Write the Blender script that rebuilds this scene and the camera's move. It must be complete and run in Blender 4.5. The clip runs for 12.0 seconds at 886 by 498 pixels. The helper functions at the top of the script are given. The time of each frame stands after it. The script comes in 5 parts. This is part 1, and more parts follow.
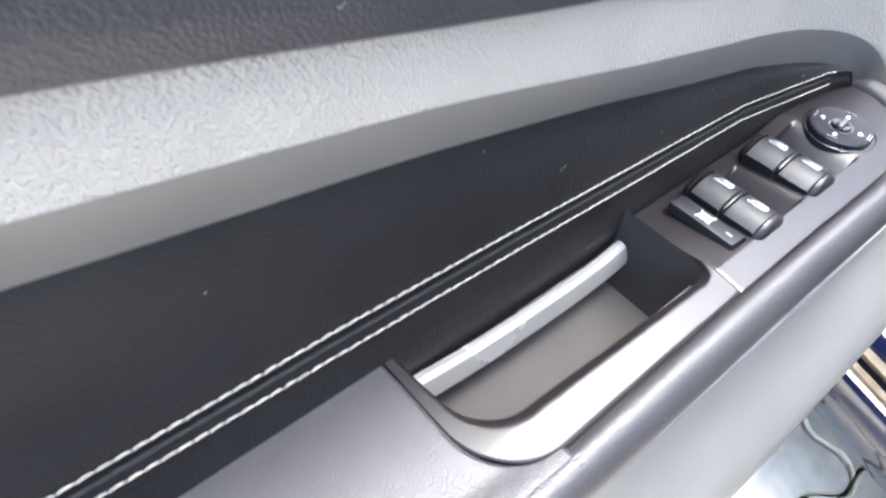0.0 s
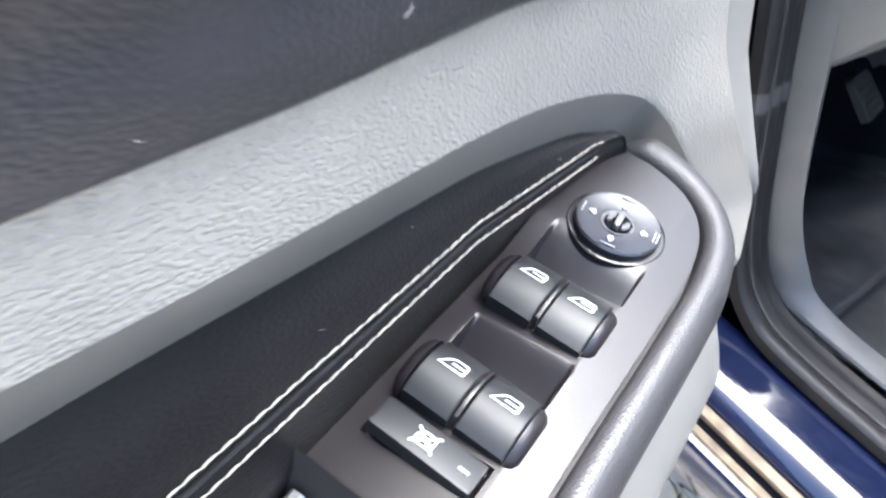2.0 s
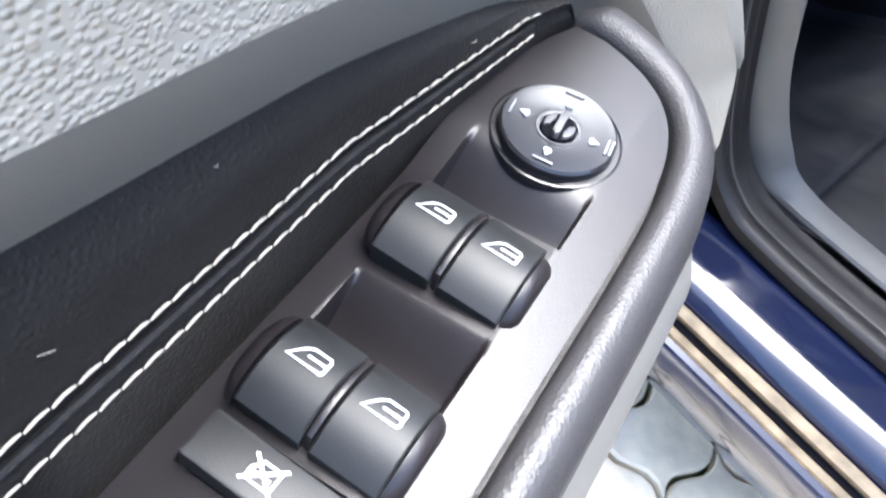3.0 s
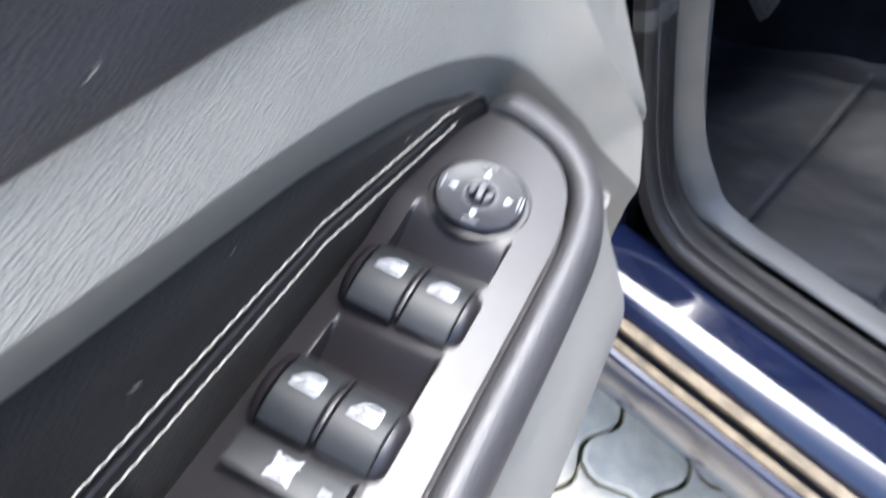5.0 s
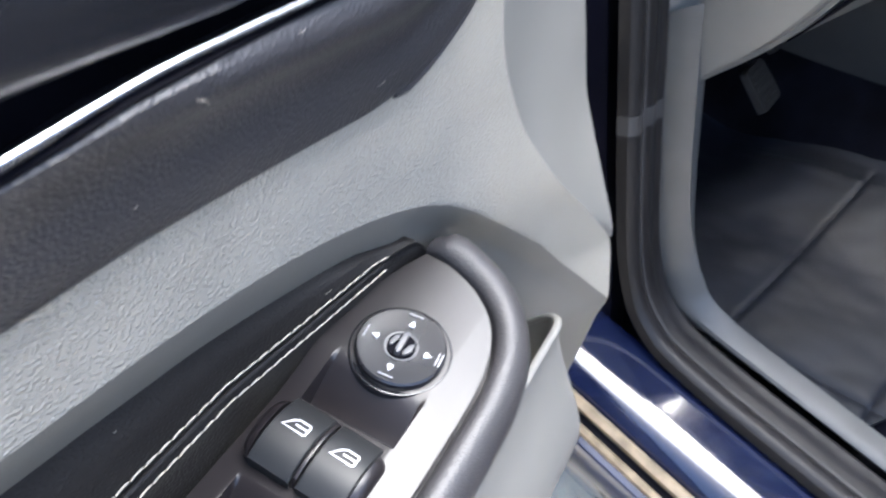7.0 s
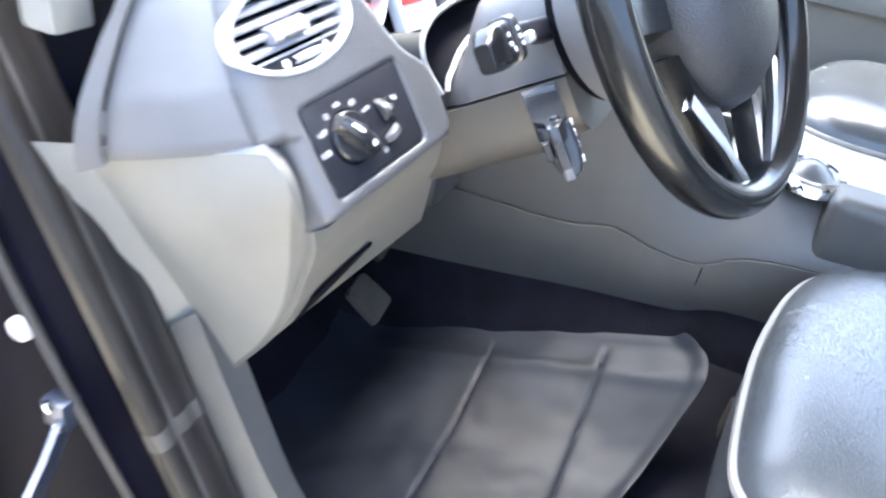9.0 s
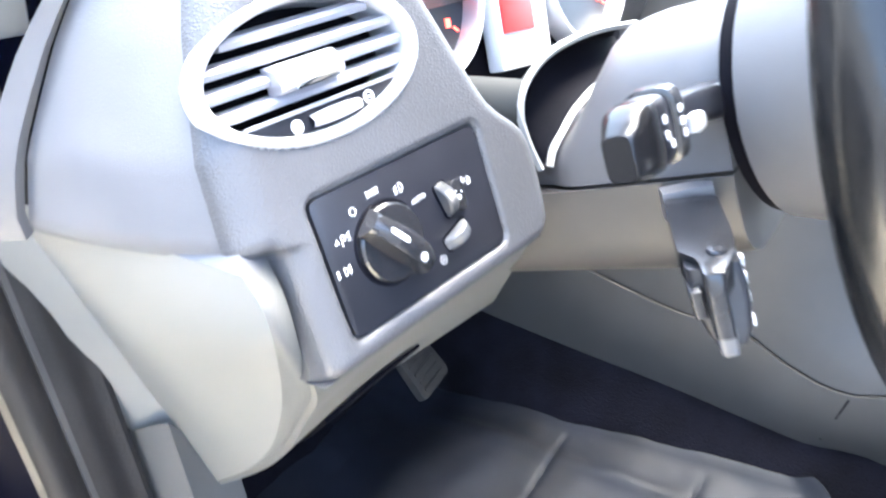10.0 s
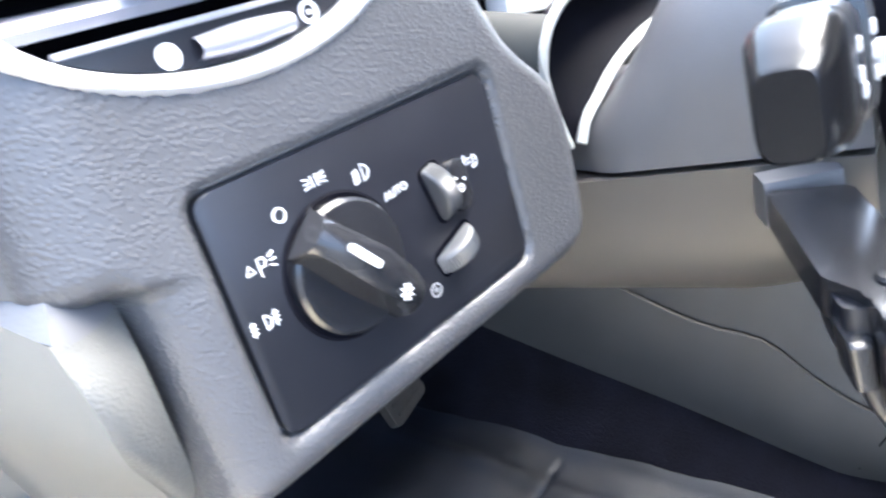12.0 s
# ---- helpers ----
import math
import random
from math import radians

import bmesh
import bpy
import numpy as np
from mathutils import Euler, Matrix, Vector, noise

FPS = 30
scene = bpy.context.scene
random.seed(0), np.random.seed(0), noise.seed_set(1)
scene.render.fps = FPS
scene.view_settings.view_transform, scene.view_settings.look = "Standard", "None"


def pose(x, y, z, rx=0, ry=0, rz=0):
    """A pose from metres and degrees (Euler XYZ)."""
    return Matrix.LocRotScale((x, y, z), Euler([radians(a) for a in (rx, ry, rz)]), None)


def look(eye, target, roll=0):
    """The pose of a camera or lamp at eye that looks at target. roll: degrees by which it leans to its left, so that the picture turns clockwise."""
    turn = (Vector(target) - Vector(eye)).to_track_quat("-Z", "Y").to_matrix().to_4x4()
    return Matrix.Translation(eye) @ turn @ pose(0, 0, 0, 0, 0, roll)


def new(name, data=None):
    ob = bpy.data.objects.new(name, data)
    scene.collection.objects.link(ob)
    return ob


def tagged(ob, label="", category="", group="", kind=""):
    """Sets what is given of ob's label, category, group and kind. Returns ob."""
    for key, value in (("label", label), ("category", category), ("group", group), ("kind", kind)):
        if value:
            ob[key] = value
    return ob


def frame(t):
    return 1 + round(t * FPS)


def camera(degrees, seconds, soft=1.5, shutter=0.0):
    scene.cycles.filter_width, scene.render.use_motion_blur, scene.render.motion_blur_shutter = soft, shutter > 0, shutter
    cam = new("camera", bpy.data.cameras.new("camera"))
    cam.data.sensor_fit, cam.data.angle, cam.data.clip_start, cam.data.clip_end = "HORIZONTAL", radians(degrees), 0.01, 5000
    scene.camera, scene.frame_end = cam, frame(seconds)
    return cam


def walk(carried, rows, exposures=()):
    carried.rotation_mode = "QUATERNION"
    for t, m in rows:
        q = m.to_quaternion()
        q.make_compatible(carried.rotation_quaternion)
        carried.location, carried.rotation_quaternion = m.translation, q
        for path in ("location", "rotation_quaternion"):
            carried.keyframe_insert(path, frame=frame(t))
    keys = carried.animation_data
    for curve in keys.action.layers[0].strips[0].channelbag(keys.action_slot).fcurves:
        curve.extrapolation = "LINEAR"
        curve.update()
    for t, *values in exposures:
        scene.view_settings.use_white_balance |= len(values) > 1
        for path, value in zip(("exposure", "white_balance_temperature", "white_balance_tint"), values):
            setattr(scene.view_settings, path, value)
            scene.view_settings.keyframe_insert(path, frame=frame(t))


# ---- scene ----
cam = camera(64.3, 12.0, soft=2.2, shutter=0.5)
PATH = [
    (0, -0.7516, -0.1874, 0.9444, 42.28, -3.95, -23.67),
    (0.5, -0.7613, -0.1768, 0.9597, 44.41, -4.37, -26.11),
    (1, -0.7599, -0.1579, 0.9548, 46.33, -6.16, -29.42),
    (1.5, -0.6628, -0.1327, 0.9372, 47.19, -5.96, -33.69),
    (2, -0.6039, -0.0874, 0.8984, 42.84, -8.95, -38.01),
    (2.5, -0.5574, -0.0681, 0.8746, 37.16, -9.59, -41.08),
    (3, -0.5401, -0.0635, 0.8590, 33.33, -8.93, -40.79),
    (3.2, -0.5459, -0.0637, 0.8579, 32.57, -10.10, -41.11),
    (4.8, -0.5851, -0.0908, 0.8893, 35.49, -8.68, -45.37),
    (5, -0.5644, -0.0902, 0.9075, 38.51, -7.14, -46.87),
    (5.5, -0.5174, -0.0779, 0.9153, 41.30, -8.76, -45.55),
    (6, -0.4833, -0.0623, 0.9033, 41.10, -9.30, -44.63),
    (6.5, -0.4898, -0.0591, 0.9125, 40.02, -8.23, -43.56),
    (6.7, -0.5046, -0.0699, 0.9173, 40.26, -8.10, -43.02),
    (8.3, -0.5393, -0.1941, 1.0937, 56.28, -8.03, -60.78),
    (8.5, -0.4922, -0.2090, 1.0951, 57.37, -7.79, -64.32),
    (9, -0.3217, -0.2205, 1.0878, 56.09, -7.78, -65.51),
    (9.5, -0.1949, -0.1846, 1.0583, 52.64, -9.94, -59.49),
    (10, -0.1393, -0.1380, 1.0536, 54.51, -10.48, -55.55),
    (10.5, -0.0713, -0.0911, 1.0208, 53.79, -9.70, -54.58),
    (11, -0.0452, -0.0736, 0.9975, 52.72, -12.28, -54.51),
    (11.5, -0.0461, -0.0604, 0.9878, 53.01, -12.51, -55.06),
    (12, -0.0403, -0.0773, 0.9836, 54.09, -11.73, -57.72),
]
walk(cam, [(t, pose(x, y, z, a, b, c)) for t, x, y, z, a, b, c in PATH], [
    (0.0, 3.1, 5850, 8), (1.5, 3.2, 5850, 8), (3.0, 3.0, 5800, 8), (5.0, 2.75, 5800, 8), (6.0, 2.6, 5800, 8), (6.7, 2.65, 5800, 8), (8.3, 3.4, 5800, 6),
    (8.8, 3.95, 6050, 6), (9.5, 4.35, 6100, 6), (10.0, 4.4, 6150, 6), (10.5, 4.2, 6150, 6), (12.0, 3.85, 6100, 6)])

# ---- light: bright hazy daylight ----
world = bpy.data.worlds.new("sky")
scene.world = world
world.use_nodes = True
wn = world.node_tree
sky = wn.nodes.new("ShaderNodeTexSky")
sky.sky_type = "NISHITA"
sky.sun_disc = False
sky.sun_elevation, sky.sun_rotation = radians(73), radians(61)
sky.air_density, sky.dust_density = 1.1, 5.0
wn.links.new(sky.outputs[0], wn.nodes["Background"].inputs[0])
wn.nodes["Background"].inputs[1].default_value = 0.15
sun_data = bpy.data.lights.new("sun", "SUN")
sun_data.energy, sun_data.angle, sun_data.color = 1.75, radians(50), (1.0, 0.97, 0.93)
sun = new("sun", sun_data)
sun.matrix_world = look((2.5, 1.4, 9.2), (0, 0, 0))


# ---- materials ----
def mat(name, color, rough=0.5, metal=0.0, grain=0.0, cell=0.002, vary=0.12, coat=0.0, mottle=0.02, fine=0.0, stretch=1.0, spec=0.5):
    """A plain surface with leather-like or sandy relief of cell metres, and slow and fine changes of tone."""
    m = bpy.data.materials.new(name)
    m.use_nodes = True
    n, l = m.node_tree.nodes, m.node_tree.links
    b = n["Principled BSDF"]
    b.inputs["Roughness"].default_value, b.inputs["Metallic"].default_value = rough, metal
    b.inputs["Coat Weight"].default_value, b.inputs["Specular IOR Level"].default_value = coat, spec
    b.inputs["Coat Roughness"].default_value = 0.05
    tc = n.new("ShaderNodeTexCoord")
    big = n.new("ShaderNodeTexNoise")
    big.inputs["Scale"].default_value, big.inputs["Detail"].default_value = 1 / mottle / 2, 6
    l.new(tc.outputs["Object"], big.inputs["Vector"])
    ramp = n.new("ShaderNodeMapRange")
    ramp.inputs[1].default_value, ramp.inputs[2].default_value = 0.3, 0.7
    ramp.inputs[3].default_value, ramp.inputs[4].default_value = 1 - vary, 1 + vary
    l.new(big.outputs["Fac"], ramp.inputs[0])
    hsv = n.new("ShaderNodeHueSaturation")
    hsv.inputs["Color"].default_value = (*color, 1)
    l.new(ramp.outputs[0], hsv.inputs["Value"])
    l.new(hsv.outputs[0], b.inputs["Base Color"])
    rr = n.new("ShaderNodeMapRange")
    rr.inputs[3].default_value, rr.inputs[4].default_value = max(0.02, rough - 0.07), min(1, rough + 0.07)
    l.new(big.outputs["Fac"], rr.inputs[0])
    l.new(rr.outputs[0], b.inputs["Roughness"])
    if grain:
        v = n.new("ShaderNodeTexVoronoi")
        v.inputs["Scale"].default_value = 1 / cell
        warp = n.new("ShaderNodeTexNoise")
        warp.inputs["Scale"].default_value = 0.5 / cell
        add = n.new("ShaderNodeVectorMath")
        add.operation = "MULTIPLY_ADD"
        l.new(tc.outputs["Object"], warp.inputs["Vector"])
        l.new(warp.outputs["Color"], add.inputs[0])
        add.inputs[1].default_value = (cell * 0.32,) * 3
        squash = n.new("ShaderNodeMapping")
        squash.inputs["Scale"].default_value = (stretch, 1, 1)
        l.new(tc.outputs["Object"], squash.inputs["Vector"])
        l.new(squash.outputs[0], add.inputs[2])
        l.new(add.outputs[0], v.inputs["Vector"])
        bump = n.new("ShaderNodeBump")
        bump.inputs["Strength"].default_value, bump.inputs["Distance"].default_value = grain, cell * 0.4
        crease = n.new("ShaderNodeMapRange")
        crease.interpolation_type = "SMOOTHSTEP"
        crease.inputs[1].default_value, crease.inputs[2].default_value = 0.12, 0.66
        crease.inputs[3].default_value, crease.inputs[4].default_value = 1.0, 0.0
        l.new(v.outputs["Distance"], crease.inputs[0])
        l.new(crease.outputs[0], bump.inputs["Height"])
        l.new(bump.outputs[0], b.inputs["Normal"])
    elif fine:
        v = n.new("ShaderNodeTexNoise")
        v.inputs["Scale"].default_value, v.inputs["Detail"].default_value = 1 / cell, 3
        l.new(tc.outputs["Object"], v.inputs["Vector"])
        bump = n.new("ShaderNodeBump")
        bump.inputs["Strength"].default_value, bump.inputs["Distance"].default_value = fine, cell * 0.4
        l.new(v.outputs["Fac"], bump.inputs["Height"])
        l.new(bump.outputs[0], b.inputs["Normal"])
    return m


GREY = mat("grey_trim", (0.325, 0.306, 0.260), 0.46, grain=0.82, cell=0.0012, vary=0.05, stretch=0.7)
# smooth trim, darkened below GREY to carry the shade under the lip
GREY_SMOOTH_SHADED = mat("shaded_smooth_trim", (0.148, 0.138, 0.119), 0.55, fine=0.3, cell=0.001, vary=0.05)
FACET = mat("smooth_facet_trim", (0.14, 0.137, 0.128), 0.5, fine=0.4, cell=0.0012, vary=0.05)
POCKET = mat("lower_trim", (0.14, 0.136, 0.126), 0.5, fine=0.3, cell=0.001, vary=0.06)
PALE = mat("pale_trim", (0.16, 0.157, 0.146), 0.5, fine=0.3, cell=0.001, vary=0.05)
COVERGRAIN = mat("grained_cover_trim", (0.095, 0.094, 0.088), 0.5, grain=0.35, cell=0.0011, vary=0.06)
PAD = mat("dark_pad", (0.029, 0.028, 0.0305), 0.45, grain=0.34, cell=0.0011, vary=0.10, stretch=0.66, spec=0.42)
LEATHER = mat("black_leather", (0.0095, 0.0085, 0.0080), 0.60, grain=0.30, cell=0.0014, vary=0.2, spec=0.3)
THREAD = mat("pale_thread", (0.40, 0.36, 0.30), 0.7, fine=0.6, cell=0.0006)
PLATE = mat("switch_plate_plastic", (0.012, 0.010, 0.0105), 0.32, fine=0.35, cell=0.0005, vary=0.12, spec=0.42)
ARM = mat("armrest_skin", (0.030, 0.0285, 0.0295), 0.46, grain=0.26, cell=0.0011, vary=0.1)
CUP = mat("cup_lining", (0.036, 0.031, 0.027), 0.7, fine=0.4, cell=0.001, vary=0.2)
ROCKER = mat("rocker_plastic", (0.012, 0.0125, 0.013), 0.44, fine=0.25, cell=0.0005, vary=0.14, spec=0.36)
KNOB = mat("knob_plastic", (0.014, 0.014, 0.016), 0.22, vary=0.1)
MARK = mat("white_print", (0.62, 0.62, 0.63), 0.5, vary=0.05)
FAINT = mat("grey_print", (0.25, 0.25, 0.26), 0.5, vary=0.05)
GRIP = mat("satin_grip", (0.30, 0.285, 0.26), 0.26, metal=0.35, vary=0.08)
CHROME = mat("chrome", (0.85, 0.86, 0.88), 0.10, metal=1.0, vary=0.04)
SILVER = mat("silver_trim", (0.55, 0.55, 0.57), 0.36, metal=0.5, vary=0.04)
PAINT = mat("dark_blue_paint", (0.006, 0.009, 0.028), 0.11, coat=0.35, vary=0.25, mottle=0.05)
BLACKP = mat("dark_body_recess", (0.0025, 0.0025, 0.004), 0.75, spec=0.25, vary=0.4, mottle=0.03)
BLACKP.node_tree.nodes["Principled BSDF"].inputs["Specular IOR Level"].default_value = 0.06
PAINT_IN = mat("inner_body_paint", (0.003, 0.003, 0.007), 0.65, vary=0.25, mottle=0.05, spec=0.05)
# sill strips: a yellow-brown reflection painted as base colour
BROWN_REFLECT = mat("brown_reflection_strip", (0.19, 0.15, 0.10), 0.6, vary=0.4, mottle=0.01)
STALK = mat("stalk_plastic", (0.007, 0.007, 0.008), 0.22, vary=0.1, spec=0.35)
STRAP = mat("dull_blue_steel", (0.05, 0.06, 0.09), 0.35, metal=0.6, vary=0.2)
BOARD = mat("dark_board", (0.012, 0.013, 0.012), 0.5, vary=0.15)
BOARD.node_tree.nodes["Principled BSDF"].inputs["Specular IOR Level"].default_value = 0.2
THUMB = mat("pale_thumb_wheel", (0.075, 0.075, 0.077), 0.34, vary=0.08)
PEDAL = mat("worn_pedal_rubber", (0.034, 0.030, 0.026), 0.6, fine=0.4, cell=0.002, vary=0.3, mottle=0.01)
RUBBER = mat("black_rubber", (0.022, 0.021, 0.022), 0.5, fine=0.3, cell=0.002, vary=0.25)
SEAL = mat("door_seal_rubber", (0.014, 0.0125, 0.012), 0.45, spec=0.25, fine=0.3, cell=0.002, vary=0.2)
SEALGREY = mat("grey_seal", (0.038, 0.035, 0.033), 0.55, fine=0.3, cell=0.001, vary=0.2)
SCUFF = mat("grey_scuff_trim", (0.085, 0.082, 0.076), 0.5, fine=0.4, cell=0.001, vary=0.1)
DASH = mat("dash_skin", (0.054, 0.054, 0.058), 0.42, grain=0.33, cell=0.0013, vary=0.08)
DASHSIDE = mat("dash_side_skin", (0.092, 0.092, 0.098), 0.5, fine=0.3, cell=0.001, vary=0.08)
FACE = mat("switch_face_plastic", (0.008, 0.0085, 0.012), 0.34, fine=0.15, cell=0.0005, vary=0.15)
WHEELGREY = mat("thumb_wheel_grey", (0.04, 0.04, 0.042), 0.36, vary=0.08)
LOWTRIM = mat("taupe_lower_trim", (0.12, 0.116, 0.105), 0.55, fine=0.3, cell=0.001, vary=0.08)
TAUPE = mat("taupe_shroud", (0.048, 0.044, 0.040), 0.5, fine=0.3, cell=0.0008, vary=0.1)
SHROUD = mat("dark_shroud", (0.070, 0.069, 0.073), 0.42, fine=0.3, cell=0.0008, vary=0.1)
SLAT = mat("vent_slat", (0.27, 0.27, 0.30), 0.35, metal=0.3, vary=0.06)
ARCH = mat("dull_grey_edge", (0.22, 0.225, 0.22), 0.4, vary=0.08)
# near-black without gloss: the shade of recesses and gaps put into colour
VOID = mat("recess_shade_black", (0.003, 0.003, 0.005), 0.7, vary=0.3)
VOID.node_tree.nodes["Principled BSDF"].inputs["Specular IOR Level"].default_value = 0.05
MAT = mat("rubber_mat", (0.0062, 0.008, 0.013), 0.55, fine=0.5, cell=0.0015, vary=0.5, mottle=0.05, spec=0.33)
MAT.node_tree.nodes["Principled BSDF"].inputs["Specular IOR Level"].default_value = 0.34
CARPET = mat("carpet", (0.005, 0.005, 0.008), 0.95, spec=0.1, fine=1.0, cell=0.0025, vary=0.5, mottle=0.03)
SEAT = mat("seat_leather", (0.040, 0.044, 0.048), 0.25, grain=0.2, cell=0.0025, vary=0.2, mottle=0.05)
PIPING = mat("grey_piping", (0.17, 0.16, 0.145), 0.6, fine=0.4, cell=0.001, vary=0.15)
CONSOLE = mat("console_grey", (0.053, 0.050, 0.046), 0.5, fine=0.4, cell=0.001, vary=0.08)
WHEEL = mat("wheel_leather", (0.006, 0.006, 0.0065), 0.20, grain=0.06, cell=0.0012, vary=0.2, spec=0.35)
AIRBAG = mat("hub_skin", (0.012, 0.0125, 0.015), 0.5, grain=0.4, cell=0.002, vary=0.15)
PAVER = mat("concrete_paver", (0.90, 0.80, 0.62), 0.9, fine=0.6, cell=0.003, vary=0.16, mottle=0.02)
JOINT = mat("mossy_joint", (0.085, 0.10, 0.045), 0.95, fine=1.0, cell=0.003, vary=0.5, mottle=0.03)
# albedo lowered to include the shade of the car and a person standing by
CONCRETE = mat("shaded_yard_ground", (0.195, 0.193, 0.188), 0.9, fine=0.6, cell=0.01, vary=0.2, mottle=0.2)
PLASTER = mat("wall_plaster", (0.285, 0.285, 0.285), 0.9, fine=0.6, cell=0.004, vary=0.12, mottle=0.3)
ROOF = mat("roof_lining", (0.45, 0.44, 0.42), 0.9, vary=0.05)
REDP = mat("red_display", (0.55, 0.03, 0.03), 0.3, vary=0.1)
WHITEP = mat("pale_frame_plastic", (0.62, 0.62, 0.62), 0.35, vary=0.05)
GLOWRED = mat("lit_red_digit", (0.5, 0.02, 0.02), 0.5)
GLOWRED.node_tree.nodes["Principled BSDF"].inputs["Emission Color"].default_value = (1, 0.06, 0.04, 1)
GLOWRED.node_tree.nodes["Principled BSDF"].inputs["Emission Strength"].default_value = 0.8


# ---- mesh helpers ----
def thing(name, label, category, m=None, group="", kind=""):
    ob = new(name)
    ob.empty_display_size = 0.05
    if m is not None:
        ob.matrix_world = m
    return tagged(ob, label, category, group, kind)


def part(name, bm, material, parent=None, label="", smooth=True, at=None):
    """Links a bmesh as one mesh under a thing or a part."""
    me = bpy.data.meshes.new(name)
    bmesh.ops.recalc_face_normals(bm, faces=bm.faces)
    for f in bm.faces:
        f.smooth = smooth
    bm.to_mesh(me)
    bm.free()
    me.materials.append(material)
    if smooth:
        me.set_sharp_from_angle(angle=radians(38))
    ob = new(name, me)
    if parent is not None:
        ob.parent = parent
    if at is not None:
        ob.matrix_local = at
    if label:
        ob["label"] = label
    return ob


def grid(fn, us, vs, thick=0.0):
    """A sheet through fn(u, v); thick: its thickness."""
    bm = bmesh.new()
    rows = [[bm.verts.new(fn(u, v)) for v in vs] for u in us]
    for a, b in zip(rows, rows[1:]):
        for i in range(len(vs) - 1):
            bm.faces.new((a[i], b[i], b[i + 1], a[i + 1]))
    if thick:
        bmesh.ops.recalc_face_normals(bm, faces=bm.faces)
        bmesh.ops.solidify(bm, geom=bm.faces[:], thickness=thick)
    return bm


def loft(rings, closed=True, caps=True, bm=None):
    """A skin over rings of points."""
    bm = bm or bmesh.new()
    vr = [[bm.verts.new(p) for p in r] for r in rings]
    n = len(rings[0])
    for a, b in zip(vr, vr[1:]):
        for i in range(n if closed else n - 1):
            j = (i + 1) % n
            bm.faces.new((a[i], a[j], b[j], b[i]))
    if caps and closed:
        bm.faces.new(vr[0])
        bm.faces.new(list(reversed(vr[-1])))
    return bm


def spaced(a, b, n):
    return [a + (b - a) * i / (n - 1) for i in range(n)]


def curve_through(points, n=8):
    """A smooth line through points (Catmull-Rom), n steps a stretch."""
    p = [Vector(q) for q in points]
    p = [2 * p[0] - p[1]] + p + [2 * p[-1] - p[-2]]
    out = []
    for i in range(1, len(p) - 2):
        for k in range(n):
            t = k / n
            out.append(0.5 * (2 * p[i] + (p[i + 1] - p[i - 1]) * t + (2 * p[i - 1] - 5 * p[i] + 4 * p[i + 1] - p[i + 2]) * t * t
                              + (3 * p[i] - p[i - 1] - 3 * p[i + 1] + p[i + 2]) * t ** 3))
    out.append(p[-2])
    return out


def sweep(path, profile, side=None, caps=True, bm=None):
    """A profile of (across, up) carried along a path. side: the direction of across at each point."""
    rings = []
    for i, p in enumerate(path):
        d = (path[min(i + 1, len(path) - 1)] - path[max(i - 1, 0)]).normalized()
        s = side(i, d) if side else d.cross(Vector((0, 0, 1)))
        s = (s - d * s.dot(d)).normalized()
        up = s.cross(d)
        rings.append([p + s * a + up * b for a, b in profile])
    return loft(rings, caps=caps, bm=bm)


def tube(path, r, n=10, bm=None, ends=0.6):
    """A round bar along a path, with softened ends. r: radius or radii."""
    rings, up = [], Vector((0, 0, 1))
    d0 = (path[1] - path[0]).normalized()
    a = d0.orthogonal().normalized()
    for i, p in enumerate(path):
        d = (path[min(i + 1, len(path) - 1)] - path[max(i - 1, 0)]).normalized()
        a = (a - d * a.dot(d)).normalized()
        b = d.cross(a)
        rr = r[i] if isinstance(r, (list, tuple)) else r
        if i in (0, len(path) - 1):
            rr *= ends
        rings.append([p + (a * math.cos(2 * math.pi * k / n) + b * math.sin(2 * math.pi * k / n)) * rr for k in range(n)])
    return loft(rings, bm=bm)


def prism(outline, z0, z1, bevel=0.0, seg=2, bm=None):
    """An outline of (x, y) raised from z0 to z1, its upper edges rounded."""
    own = bmesh.new()
    lo = [own.verts.new((x, y, z0)) for x, y in outline]
    hi = [own.verts.new((x, y, z1)) for x, y in outline]
    n = len(outline)
    own.faces.new(list(reversed(lo)))
    top = own.faces.new(hi)
    for i in range(n):
        j = (i + 1) % n
        own.faces.new((lo[i], lo[j], hi[j], hi[i]))
    if bevel:
        bmesh.ops.bevel(own, geom=list(top.edges), offset=bevel, segments=seg, profile=0.6, affect="EDGES", clamp_overlap=True)
    if bm is None:
        return own
    me = bpy.data.meshes.new("tmp")
    own.to_mesh(me)
    own.free()
    bm.from_mesh(me)
    bpy.data.meshes.remove(me)
    return bm


def box(x0, x1, y0, y1, z0, z1, bevel=0.002, seg=2):
    bm = bmesh.new()
    bmesh.ops.create_cube(bm, size=1)
    for v in bm.verts:
        v.co = Vector(((x0 + x1) / 2 + v.co.x * (x1 - x0), (y0 + y1) / 2 + v.co.y * (y1 - y0), (z0 + z1) / 2 + v.co.z * (z1 - z0)))
    if bevel:
        bmesh.ops.bevel(bm, geom=bm.edges[:], offset=bevel, segments=seg, profile=0.6, affect="EDGES", clamp_overlap=True)
    return bm


